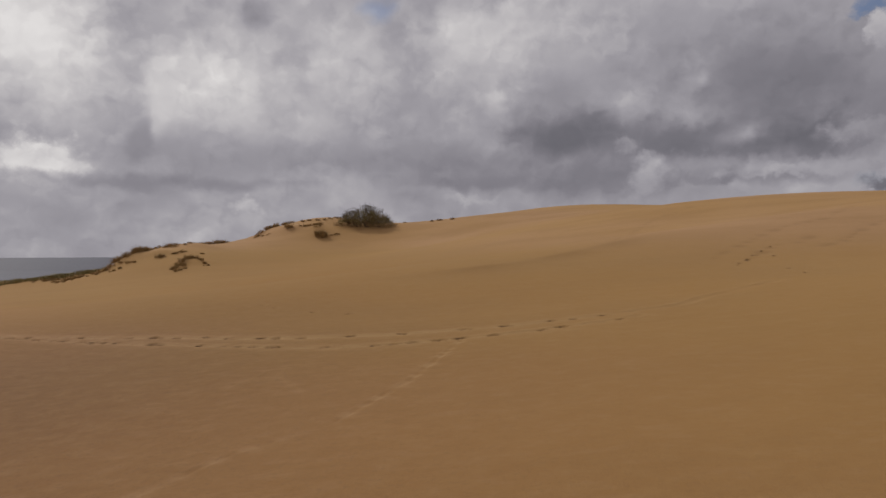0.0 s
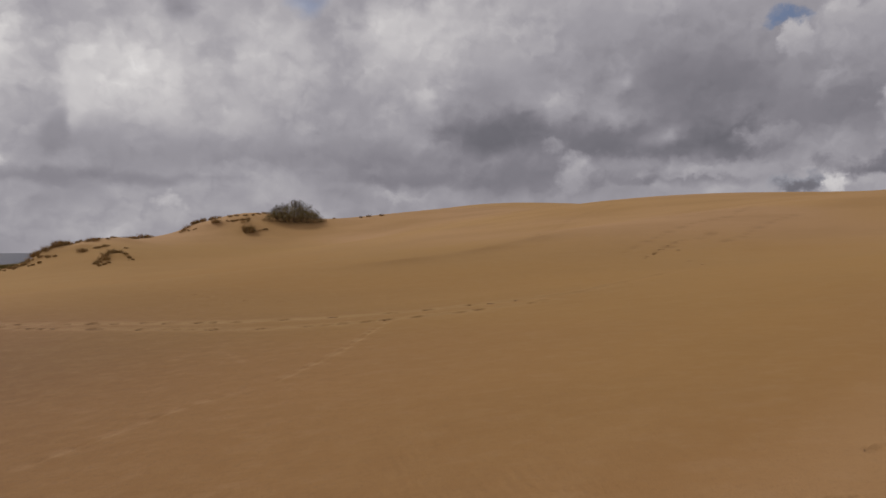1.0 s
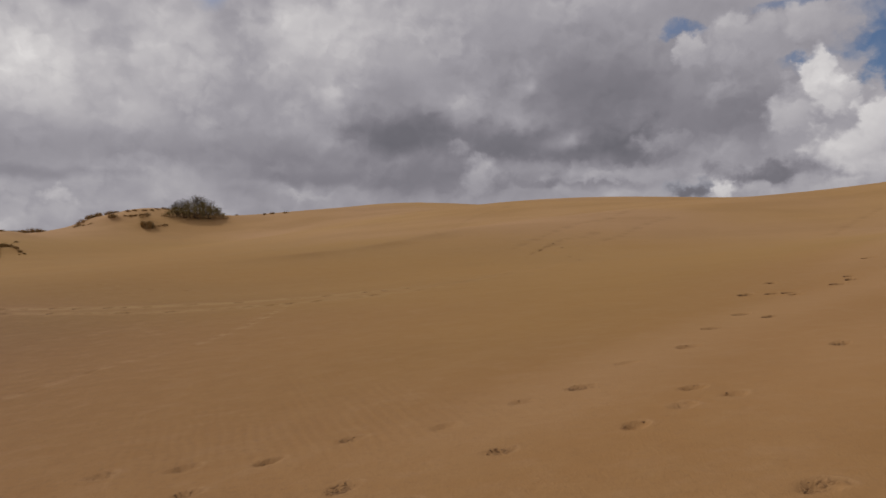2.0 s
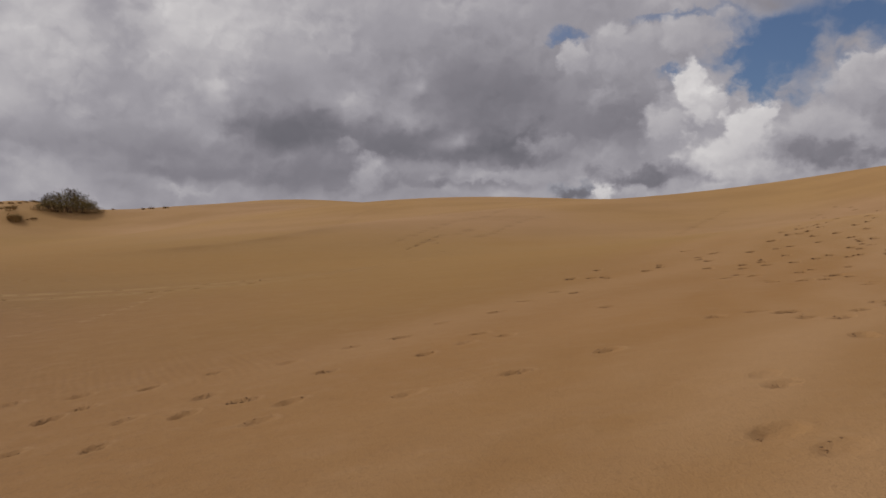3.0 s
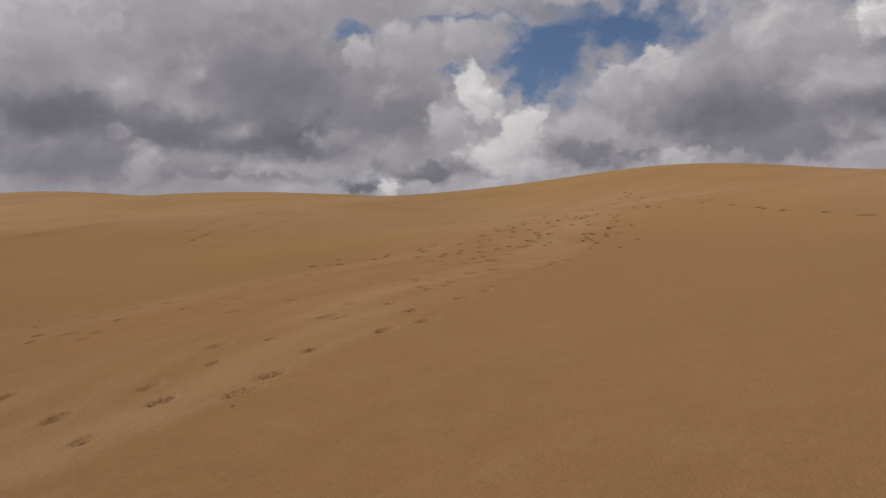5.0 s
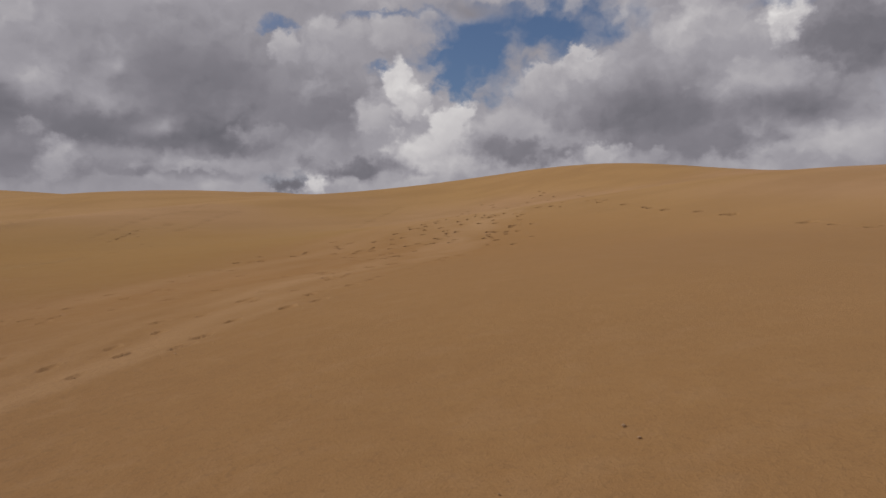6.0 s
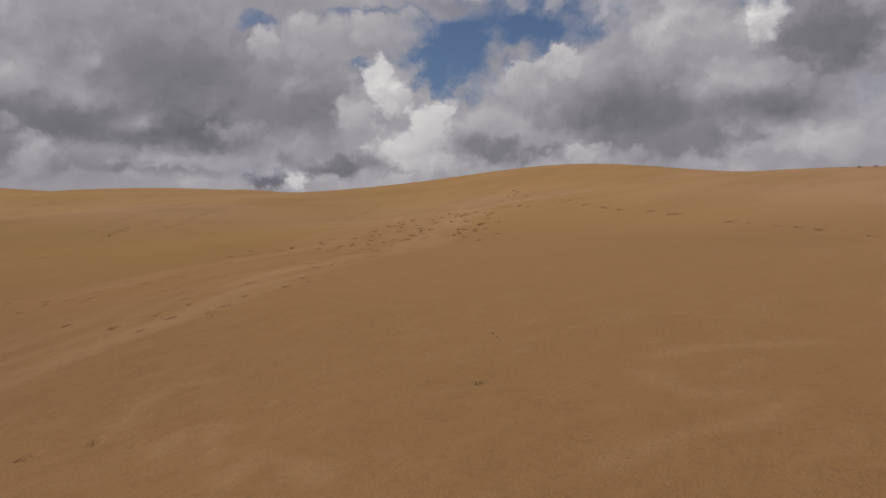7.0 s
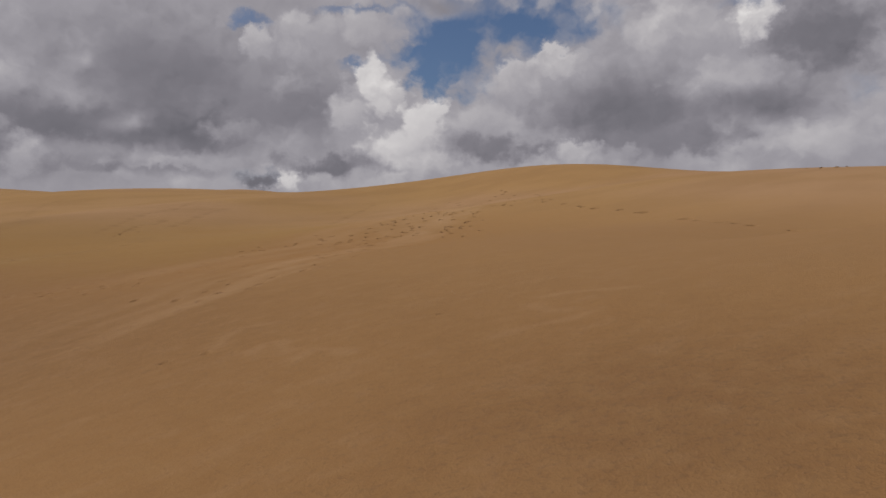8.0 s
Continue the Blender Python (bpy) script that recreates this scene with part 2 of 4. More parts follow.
def sand_material():
    m, n, bsdf = material("sand", 0.95)
    pos = n.vmath("MULTIPLY", n.node("ShaderNodeNewGeometry").outputs["Position"], (0.526, 0.526, 0.526))
    marks = []
    for name in ("churn", "ripple", "coarse_dark", "damp_shade", "gold"):
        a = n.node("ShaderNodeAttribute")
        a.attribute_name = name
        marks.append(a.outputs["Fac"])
    churn, ripple, coarse_dark, damp_shade, gold = marks
    big = n.noise(pos, 0.07, 4, 0.55)
    mid = n.noise(n.vmath("MULTIPLY", pos, (0.5, 1.0, 1.0)), 0.45, 3, 0.5)
    small = n.noise(pos, 8.0, 5, 0.6)
    speck = n.noise(pos, 230.0, 3, 0.7)
    blot = n.noise(pos, 34.0, 4, 0.65)
    crust = n.noise(n.vmath("MULTIPLY", pos, (0.75, 1.0, 1.0)), 5.0, 6, 0.68)
    clod = n.node("ShaderNodeTexVoronoi")
    n.put(clod.inputs["Vector"], n.vmath("MULTIPLY_ADD", n.noise(pos, 40.0, 2, 0.5, "Color"), (0.03, 0.03, 0.03), pos))
    clod.inputs["Scale"].default_value = 48.0
    lump = n.math("SUBTRACT", 0.7, clod.outputs["Distance"])
    col = n.ramp(big, [(0.35, (0.368, 0.196, 0.074)), (0.65, (0.385, 0.218, 0.090))])
    sepz = n.node("ShaderNodeSeparateXYZ")
    n.put(sepz.inputs[0], pos)
    high = n.math("MULTIPLY_ADD", n.math("SUBTRACT", mid, 0.5), 1.2, sepz.outputs[2])
    col = n.mix(n.span(high, 1.2, 3.0, 0.0, 0.80), col, n.mix(n.span(n.noise(pos, 0.045, 3, 0.5), 0.42, 0.60), (0.470, 0.284, 0.120), (0.49, 0.302, 0.164)))    # dry sand of the higher slopes
    col = n.mix(n.span(mid, 0.38, 0.68, 0.0, 0.28), col, (0.305, 0.168, 0.069))
    col = n.mix(n.math("MULTIPLY", coarse_dark, 0.82), col, (0.205, 0.110, 0.054))
    col = n.mix(n.span(small, 0.35, 0.75, 0.0, 0.22), col, (0.40, 0.243, 0.110))
    col = n.mix(n.span(crust, 0.50, 0.66, 0.0, 0.10), col, (0.47, 0.305, 0.180))
    col = n.mix(n.math("MULTIPLY", n.span(crust, 0.48, 0.34), n.math("MULTIPLY_ADD", coarse_dark, 0.22, 0.04)), col, (0.22, 0.120, 0.058))
    col = n.mix(n.math("MULTIPLY", churn, 0.70), col, (0.55, 0.355, 0.200))
    col = n.mix(n.math("MULTIPLY", damp_shade, n.span(blot, 0.30, 0.62, 0.35, 1.0)), col, (0.165, 0.090, 0.045))    # moist sand turned up by feet, with the prints' shade painted in
    col = n.mix(n.math("MULTIPLY", n.span(blot, 0.50, 0.68), n.math("MULTIPLY_ADD", coarse_dark, 0.62, 0.05)), col, (0.20, 0.118, 0.062))
    col = n.mix(n.span(speck, 0.55, 0.74, 0.0, 0.45), col, (0.17, 0.105, 0.060))
    grit = n.noise(pos, 85.0, 3, 0.6)
    col = n.mix(n.math("MULTIPLY", n.span(grit, 0.56, 0.70, 0.0, 0.6), n.math("MULTIPLY", n.span(coarse_dark, 0.25, 0.9), n.span(crust, 0.58, 0.42))), col, (0.15, 0.085, 0.045))
    trough = n.math("MULTIPLY", ripple, n.span(n.noise(pos, 1.1, 3, 0.5), 0.38, 0.62))
    wave = n.node("ShaderNodeTexWave")
    col = n.mix(n.math("MULTIPLY", n.span(wave.outputs["Fac"], 0.55, 0.1), n.math("MULTIPLY", trough, 0.13)), col, (0.24, 0.128, 0.060))
    col = n.mix(1.0, col, n.mix(gold, (0.985, 0.980, 0.970), (0.955, 0.988, 0.840)), "MULTIPLY")
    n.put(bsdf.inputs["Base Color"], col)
    bsdf.inputs["Specular IOR Level"].default_value = 0.12
    turned = n.node("ShaderNodeVectorRotate")
    turned.rotation_type = "Z_AXIS"
    n.put(turned.inputs["Vector"], pos)
    turned.inputs["Angle"].default_value = radians(-5)
    n.put(wave.inputs["Vector"], turned.outputs[0])
    wave.inputs["Scale"].default_value = 5.6
    wave.inputs["Distortion"].default_value = 4.0
    wave.inputs["Detail"].default_value = 2.5
    wave.inputs["Detail Scale"].default_value = 0.6
    h = n.math("MULTIPLY", n.math("MULTIPLY", wave.outputs["Fac"], trough), 0.0024)
    h = n.math("MULTIPLY_ADD", small, 0.010, h)
    h = n.math("MULTIPLY_ADD", n.noise(n.vmath("MULTIPLY", pos, (0.6, 1.0, 1.0)), 2.0, 4, 0.55), 0.012, h)
    h = n.math("MULTIPLY_ADD", n.math("MULTIPLY", blot, n.math("MULTIPLY_ADD", coarse_dark, 0.8, 0.40)), 0.0070, h)
    h = n.math("MULTIPLY_ADD", n.noise(pos, 90.0, 3, 0.7), 0.0050, h)
    h = n.math("MULTIPLY_ADD", speck, 0.0018, h)
    h = n.math("MULTIPLY_ADD", crust, n.math("MULTIPLY_ADD", coarse_dark, 0.012, 0.004), h)
    h = n.math("MULTIPLY_ADD", n.math("MULTIPLY", lump, n.span(damp_shade, 0.05, 0.5)), 0.022, h)
    bump = n.node("ShaderNodeBump")
    bump.inputs["Strength"].default_value = 0.7
    bump.inputs["Distance"].default_value = 1.9
    n.put(bump.inputs["Height"], h)
    n.put(bsdf.inputs["Normal"], bump.outputs[0])
    return m


def plain_material(name, dark, light, scale, rough=0.85):
    m, n, bsdf = material(name, rough)
    pos = n.node("ShaderNodeNewGeometry").outputs["Position"]
    rnd = n.node("ShaderNodeNewGeometry").outputs["Random Per Island"]
    mixv = n.math("MULTIPLY_ADD", rnd, 0.6, n.math("MULTIPLY", n.noise(pos, scale, 4, 0.6), 0.4))
    n.put(bsdf.inputs["Base Color"], n.ramp(mixv, [(0.15, dark), (0.85, light)]))
    bsdf.inputs["Specular IOR Level"].default_value = 0.2
    return m


def sea_material():
    m, n, bsdf = material("sea_water", 0.65)
    pos = n.node("ShaderNodeNewGeometry").outputs["Position"]
    chop = n.noise(n.vmath("MULTIPLY", pos, (0.4, 1.0, 1.0)), 0.25, 6, 0.65)
    streak = n.noise(n.vmath("MULTIPLY", pos, (0.002, 0.012, 1.0)), 1.0, 4, 0.6)
    n.put(bsdf.inputs["Base Color"], n.ramp(streak, [(0.3, (0.028, 0.032, 0.068)), (0.7, (0.046, 0.052, 0.094))]))
    bump = n.node("ShaderNodeBump")
    bsdf.inputs["Specular IOR Level"].default_value = 0.25
    bump.inputs["Strength"].default_value = 0.4
    bump.inputs["Distance"].default_value = 1.0
    n.put(bump.inputs["Height"], chop)
    n.put(bsdf.inputs["Normal"], bump.outputs[0])
    return m


SAND = sand_material()
SEA = sea_material()
GRASS = plain_material("marram_blade", (0.19, 0.130, 0.052), (0.44, 0.295, 0.125), 3.0)
STRAW = plain_material("dry_blade", (0.26, 0.175, 0.085), (0.50, 0.35, 0.18), 3.0)
LEAF = plain_material("shrub_leaf", (0.13, 0.105, 0.040), (0.33, 0.255, 0.11), 2.0)
SCRUB = plain_material("low_scrub", (0.12, 0.105, 0.038), (0.30, 0.245, 0.10), 0.4)
BARK = plain_material("bark", (0.08, 0.062, 0.045), (0.19, 0.15, 0.11), 12.0)
CRUMB = plain_material("moist_shaded_sand", (0.17, 0.10, 0.05), (0.29, 0.168, 0.084), 60.0)
STONE = plain_material("pebble", (0.24, 0.145, 0.08), (0.38, 0.25, 0.15), 20.0)

# ---------------------------------------------------------------- the dunes
# centre x, y, half length, half width, turn (degrees), height
MOUNDS = [
    (22.496, 146.414, 27.36, 21.432, -3.1, 9.063),  # far dune
    (36.024, 94.734, 29.659, 21.052, 19.4, 5.126),  # middle dune behind the hollow
    (82.764, 137.845, 18.354, 26.923, -20.7, 7.587),  # dune between the two crests
    (75.696, 43.168, 15.808, 23.009, -20.8, 5.546),  # trodden peak
    (58.558, -7.505, 43.168, 22.705, 14.1, 3.941),  # long dune beside the peak
    (104.842, 54.245, 59.546, 22.173, -16.1, 3.747),  # broad back dune
    (-18.772, 151.411, 6.802, 34.846, -7, 3.948),  # knoll with the shrub
    (-21.337, 124.925, 26.942, 9.88, -7.4, 4.03),  # grassy shoulder
    (-37.924, 105.336, 6.612, 13.034, 17.5, 4.075),  # end of the shoulder above the sea
    (-20.425, 58.216, 48.583, 22.496, -42.2, -0.3),  # hollow with the old tracks
    (19.152, 48.526, 28.671, 7.619, 20.4, 1.906),  # small rise below the middle dune
    (21.47, -1.007, 8.341, 13.072, -119.1, -0.906),  # dip behind the smooth mound
    (40.546, 14.858, 9.671, 17.195, 71.4, 1.054),  # swell under the footpath
    (-17.689, -8.588, 8.949, 11.153, -39.8, -3.101),  # low ground behind the path
    (17, -11.5, 7, 3, 0, -0.9),  # hollow that the crossing trail runs through
]
BASE = [1.4438, 0.0506, 0.0069]


def dune(x, y):
    """Height of the open sand at x, y (numpy arrays)."""
    z = BASE[0] + BASE[1] * 114 * np.tanh(x / 114) + BASE[2] * 171 * np.tanh(y / 171)
    for cx, cy, l, ww, turn, h in MOUNDS:
        c, s = math.cos(radians(turn)), math.sin(radians(turn))
        dx, dy = x - cx, y - cy
        z = z + h * np.exp(-0.5 * (((dx * c + dy * s) / l) ** 2 + ((dy * c - dx * s) / ww) ** 2))
    k = np.clip((-0.72 * x + 0.69 * y - 171) / 114, 0, 1)
    return z - 24.7 * k * k * (3 - 2 * k)


# footprints: where each foot came down, from the low flat up to the ridge
NEAR_FEET = [(-1.33, 2.36), (-0.97, 0.05), (-0.86, 1.13), (-0.69, 2.11), (-0.60, 1.40), (-0.54, -3.64), (-0.42, -6.18), (-0.40, -5.20), (-0.39, -0.38), (-0.22, 0.42),
             (-0.04, 1.82), (0.19, -5.67), (0.21, 0.16), (0.32, -4.97), (0.42, 0.81), (0.61, -6.14), (0.69, 0.28), (0.70, -0.63), (0.94, -4.71), (0.97, -5.85),
             (1.00, -0.16), (1.31, -3.79), (1.62, -5.29), (1.74, -4.16), (1.77, -0.78), (2.37, -5.26), (2.73, -3.80), (2.73, -3.44), (2.86, -5.23), (3.27, -4.36),
             (3.44, -2.74), (3.65, -3.35), (4.12, -4.18)]
CROSSING_FEET = [(0.59, 2.02), (1.33, 1.87), (1.51, 0.95), (2.12, 2.34), (2.53, 0.95), (2.68, -0.77), (2.78, 2.57), (3.09, 1.30), (3.49, 1.83), (3.59, -2.42),
                 (3.61, 1.42), (3.65, 3.45), (3.71, -0.50), (4.67, -3.95), (4.84, -2.51), (5.09, -3.61), (5.24, -1.74), (5.32, -2.26), (5.74, 0.58), (5.88, -1.62),
                 (6.11, -0.34), (6.15, -0.73), (6.31, 0.56), (6.32, -2.98), (6.75, -0.43)]
LOWER_FEET = [(4.71, 4.03), (5.85, 5.38), (5.95, 3.05), (7.06, 6.54), (7.14, 5.97), (7.25, -0.41), (7.49, -0.02), (8.03, -1.36), (8.89, -0.77), (9.93, 2.18),
              (10.02, 0.22), (10.21, 4.36), (10.43, 4.68), (10.53, 2.59), (10.94, 3.92), (11.60, 3.99), (16.81, -9.54), (17.26, -8.09), (17.62, -7.37), (17.64, -6.78),
              (18.43, -5.61)]
UPPER_FEET = [(9.57, 8.60), (9.76, 9.01), (11.28, 6.46), (11.37, 9.68), (11.91, 4.53), (12.30, 5.81), (13.36, 8.60), (13.57, 8.06), (14.01, 11.01), (14.09, 8.79),
              (14.43, 11.58), (15.22, 8.19), (15.79, 7.72), (15.95, 4.67), (16.00, 8.50), (16.13, 7.82), (16.59, 7.27), (16.94, 11.23), (17.59, 11.37), (17.63, 5.93),
              (19.09, 10.29), (19.13, 7.83), (19.38, 10.59), (19.55, 7.21), (20.35, 7.98)]
SLOPE_FEET = [(18.81, 13.38), (19.76, 10.39), (20.33, 13.15), (21.02, 14.41), (21.13, 12.96), (21.65, 8.97), (22.13, 9.27), (22.31, 12.79), (22.69, 11.98), (22.71, 16.10),
              (22.82, 11.08), (24.31, 16.71), (25.19, 13.75), (25.43, 12.00), (26.18, 12.39), (27.48, 17.21), (29.54, 14.23), (29.68, 13.49)]
RIDGE_FEET = [(42.80, 33.66), (46.66, 34.64), (48.87, 32.53), (55.04, 36.53), (51.57, 34.24), (52.77, 34.39), (50.56, 28.11), (31.66, 12.60), (30.57, 10.99), (46.27, 31.28),
              (49.05, 30.21), (51.57, 31.68), (45.09, 31.42), (49.52, 26.83), (32.01, 12.18), (29.40, 8.58), (28.34, 6.71), (27.45, 5.08), (26.87, 3.10), (25.60, 0.92),
              (54.20, 35.18), (42.97, 34.76), (48.77, 38.23), (19.84, -4.38), (28.04, 6.30), (25.73, 1.32), (31.46, 11.22), (47.83, 25.26), (44.66, 35.89), (48.28, 36.46)]
DENTS = [(-2.55, -10.68), (-2.91, -10.41), (-2.47, -11.12), (-0.78, -12.73), (-1.6, -11.44)]     # small dents in the smooth mound
TRAIL_G = [(12.84, 33.52), (13.21, 34.24), (13.85, 34.94), (14.06, 35.38), (14.97, 36.46), (14.71, 36.44), (15.64, 37.64), (16.61, 38.87), (15.5, 36.02), (14.08, 31.35), (13.89, 29.43),
           (15.39, 62.7), (16.15, 64.6), (17, 66.5), (11.21, 46.74), (10.37, 45.12)]
rng = random.Random(4)
PRINTS = []       # x, y, heading, length, depth
for feet, deg, depth, length in ((NEAR_FEET, 26, 0.042, 0.26), (CROSSING_FEET, 24, 0.038, 0.26), (LOWER_FEET, 18, 0.055, 0.30), (UPPER_FEET, 22, 0.095, 0.34), (SLOPE_FEET, 20, 0.13, 0.42), (RIDGE_FEET, 20, 0.13, 0.52), (TRAIL_G, 50, 0.06, 0.32)):
    for x, y in feet:
        PRINTS.append((x, y, radians(deg + rng.uniform(-18, 18)), length * rng.uniform(0.85, 1.15) * (1.5 if x > 10 and y < -4 else 1.0), depth * rng.uniform(0.5, 1.15) * (1.7 if x > 10 and y < -4 else 1.0)))
for n, (x, y) in enumerate(DENTS):
    PRINTS.append((x, y, radians(15), (0.16, 0.15, 0.11, 0.10, 0.11)[n], (0.042, 0.042, 0.019, 0.023, 0.011)[n]))
for feet, share, times, deep in ((LOWER_FEET[5:], 0.4, 1, 0.06), (UPPER_FEET, 0.75, 2, 0.11), (SLOPE_FEET, 0.6, 3, 0.14)):      # further feet close beside the first
    for x, y in feet * times:
        if rng.random() < share:
            on = 0.5 if times < 2 else rng.uniform(-1.5, 3.5 if times < 3 else 6.0)      # strung out along the way up
            PRINTS.append((x + 0.85 * on + rng.gauss(0, 0.25 + 0.2 * times), y + 0.5 * on + rng.gauss(0, 0.2 + 0.2 * times), radians(20 + rng.uniform(-25, 25)), rng.uniform(0.26, 0.38), deep * rng.uniform(0.6, 1.1)))

# old tracks pressed into the hollow: waypoints of each line
TRACKS = [
    [(-20.9, 27.36), (-11.97, 23.94), (-7.98, 22.42), (-4.37, 20.61), (-1.23, 19.66), (1.71, 19.66), (4.75, 20.71), (6.65, 21.47), (8.17, 23.56), (11.78, 26.98)],
    [(-14.25, 24.7), (-6.65, 20.33), (-4.18, 18.81), (-2.47, 17.76), (-0.85, 17.57), (2.18, 18.05), (4.94, 19.57)],
    [(-4.94, 4.75), (-3.7, 6.59), (-3.06, 7.6), (-2.39, 8.84), (-1.42, 9.88), (-0.57, 12.35), (0.46, 17.67)],
    [(-3.76, 13.3), (-3.57, 14.38), (-3.42, 15.39), (-3.21, 15.48), (-3.08, 14.06), (-2.55, 12.86), (-2.13, 11.78)]]
for line in TRACKS[:2]:       # feet that followed the old tracks
    for a, b in zip(line[:6], line[1:7]):
        gone = math.hypot(b[0] - a[0], b[1] - a[1])
        for k in range(max(1, round(gone / 0.62))):
            f = (k + 0.5 * rng.random()) * 0.62 / gone
            if f < 1 and rng.random() < 0.85:
                PRINTS.append((a[0] + f * (b[0] - a[0]) + rng.gauss(0, 0.08), a[1] + f * (b[1] - a[1]) + rng.gauss(0, 0.1), radians(rng.uniform(-30, 30)), rng.uniform(0.28, 0.42), rng.uniform(0.05, 0.12)))
for x, y in ((-7.6, 29.3), (-7.0, 29.6), (-6.3, 28.7), (-4.6, 27.0), (-3.2, 26.0)):     # a few faint ones beyond
    PRINTS.append((x, y, 0.3, 0.34, 0.045))
# faint lines of steps up the far slope
CLIMBS = [
    [(10.07, 44.84), (16.04, 64.6), (18.68, 70.3), (20.8, 73.53), (24.62, 77.71), (26.94, 81.51)],
    [(12.73, 36.1), (14.12, 38), (17, 41.61), (19.89, 45.03), (23.92, 47.69), (31.25, 58.14)],
    [(14.06, 35.34), (15.11, 36.67), (16.93, 39.14), (18.47, 39.71), (20.33, 41.99)],
    [(18.94, 38.28), (20.75, 39.71), (23.48, 42.94), (25.95, 45.41), (28.58, 47.31)],
    [(31.35, 34.58), (37.22, 40.09), (41.95, 43.7), (44.84, 45.79)]]
# a darker streak along the foot of the far slope
STREAK = [(-4.75, 35.34), (1.03, 36.86), (4.37, 38.19), (7.41, 40.85), (11.02, 44.46), (14.25, 48.64)]
# pale scuffs in the crust of the smooth mound
SCUFFS = [[(0, -13.57), (0.21, -13.72), (0.38, -14.06), (0.53, -14.36)], [(-1.58, -14.29), (-1.33, -14.34), (-1.1, -14.44), (-0.87, -14.65), (-0.68, -14.63)], [(-0.36, -13.68), (-0.63, -14.15), (-0.55, -14.34)],
          [(-2.38, -10.58), (-1.94, -9.99), (-1.56, -9.8), (-1.31, -10.09)], [(-2.45, -11.53), (-2.15, -11.23), (-2.01, -11.38), (-2.34, -12.06)], [(-2.47, -12.5), (-2.26, -12.37), (-2.18, -12.67), (-2.26, -13.05)]]
# foot of the smooth mound, along which loose pale sand lies
SEAM = [(-4.94, -8.74), (-1.65, -6.9), (0.34, -6.12), (2.56, -4.96), (7.98, -1.08), (21.85, 9.69), (49.4, 30.21)]


def nearest(xs, ys, line):
    """Distance to a polyline, which side (left +), and the way run along it."""
    P = np.array(line, float)
    best, run, side, gone = np.full(xs.shape, 1e9), np.zeros(xs.shape), np.zeros(xs.shape), 0.0
    for a, b in zip(P[:-1], P[1:]):
        d = b - a
        ln = np.hypot(*d)
        k = np.clip(((xs - a[0]) * d[0] + (ys - a[1]) * d[1]) / ln ** 2, 0, 1)
        dist = np.hypot(xs - a[0] - k * d[0], ys - a[1] - k * d[1])
        near = dist < best
        run = np.where(near, gone + k * ln, run)
        side = np.where(near, np.sign((ys - a[1]) * d[0] - (xs - a[0]) * d[1]), side)
        best = np.minimum(best, dist)
        gone += ln
    return best, side, run


def axis(stretches, far, grow):
    """Grid lines: stretches of (start, end, step), then growing steps out to far on both sides."""
    v = np.concatenate([np.arange(a, b - 1e-6, s) for a, b, s in stretches] + [[stretches[-1][1]]])
    lo, hi = [v[0]], [v[-1]]
    s = stretches[0][2]
    while lo[-1] > -far:
        s *= grow
        lo.append(lo[-1] - s)
    s = stretches[-1][2]
    while hi[-1] < far:
        s *= grow
        hi.append(hi[-1] + s)
    return np.concatenate([lo[:0:-1], v, hi[1:]])


def ease(v, a, b):
    k = np.clip((v - a) / (b - a), 0, 1)
    return k * k * (3 - 2 * k)


# low hummocks that the grass has caught: x, y, radius, height
HUMMOCKS = [(-28.88, 88.16, 1.71, 0.42), (-23.75, 118.37, 1.9, 0.47), (-19, 116.66, 1.9, 0.47), (-35.34, 95.76, 1.52, 0.38),
            (-39.14, 96.52, 2.47, 0.66), (-27.36, 121.6, 2.28, 0.38), (-33.06, 103.55, 2.85, 0.38)]


TURN = (math.cos(radians(36)), math.sin(radians(36)))      # the trodden band runs this way


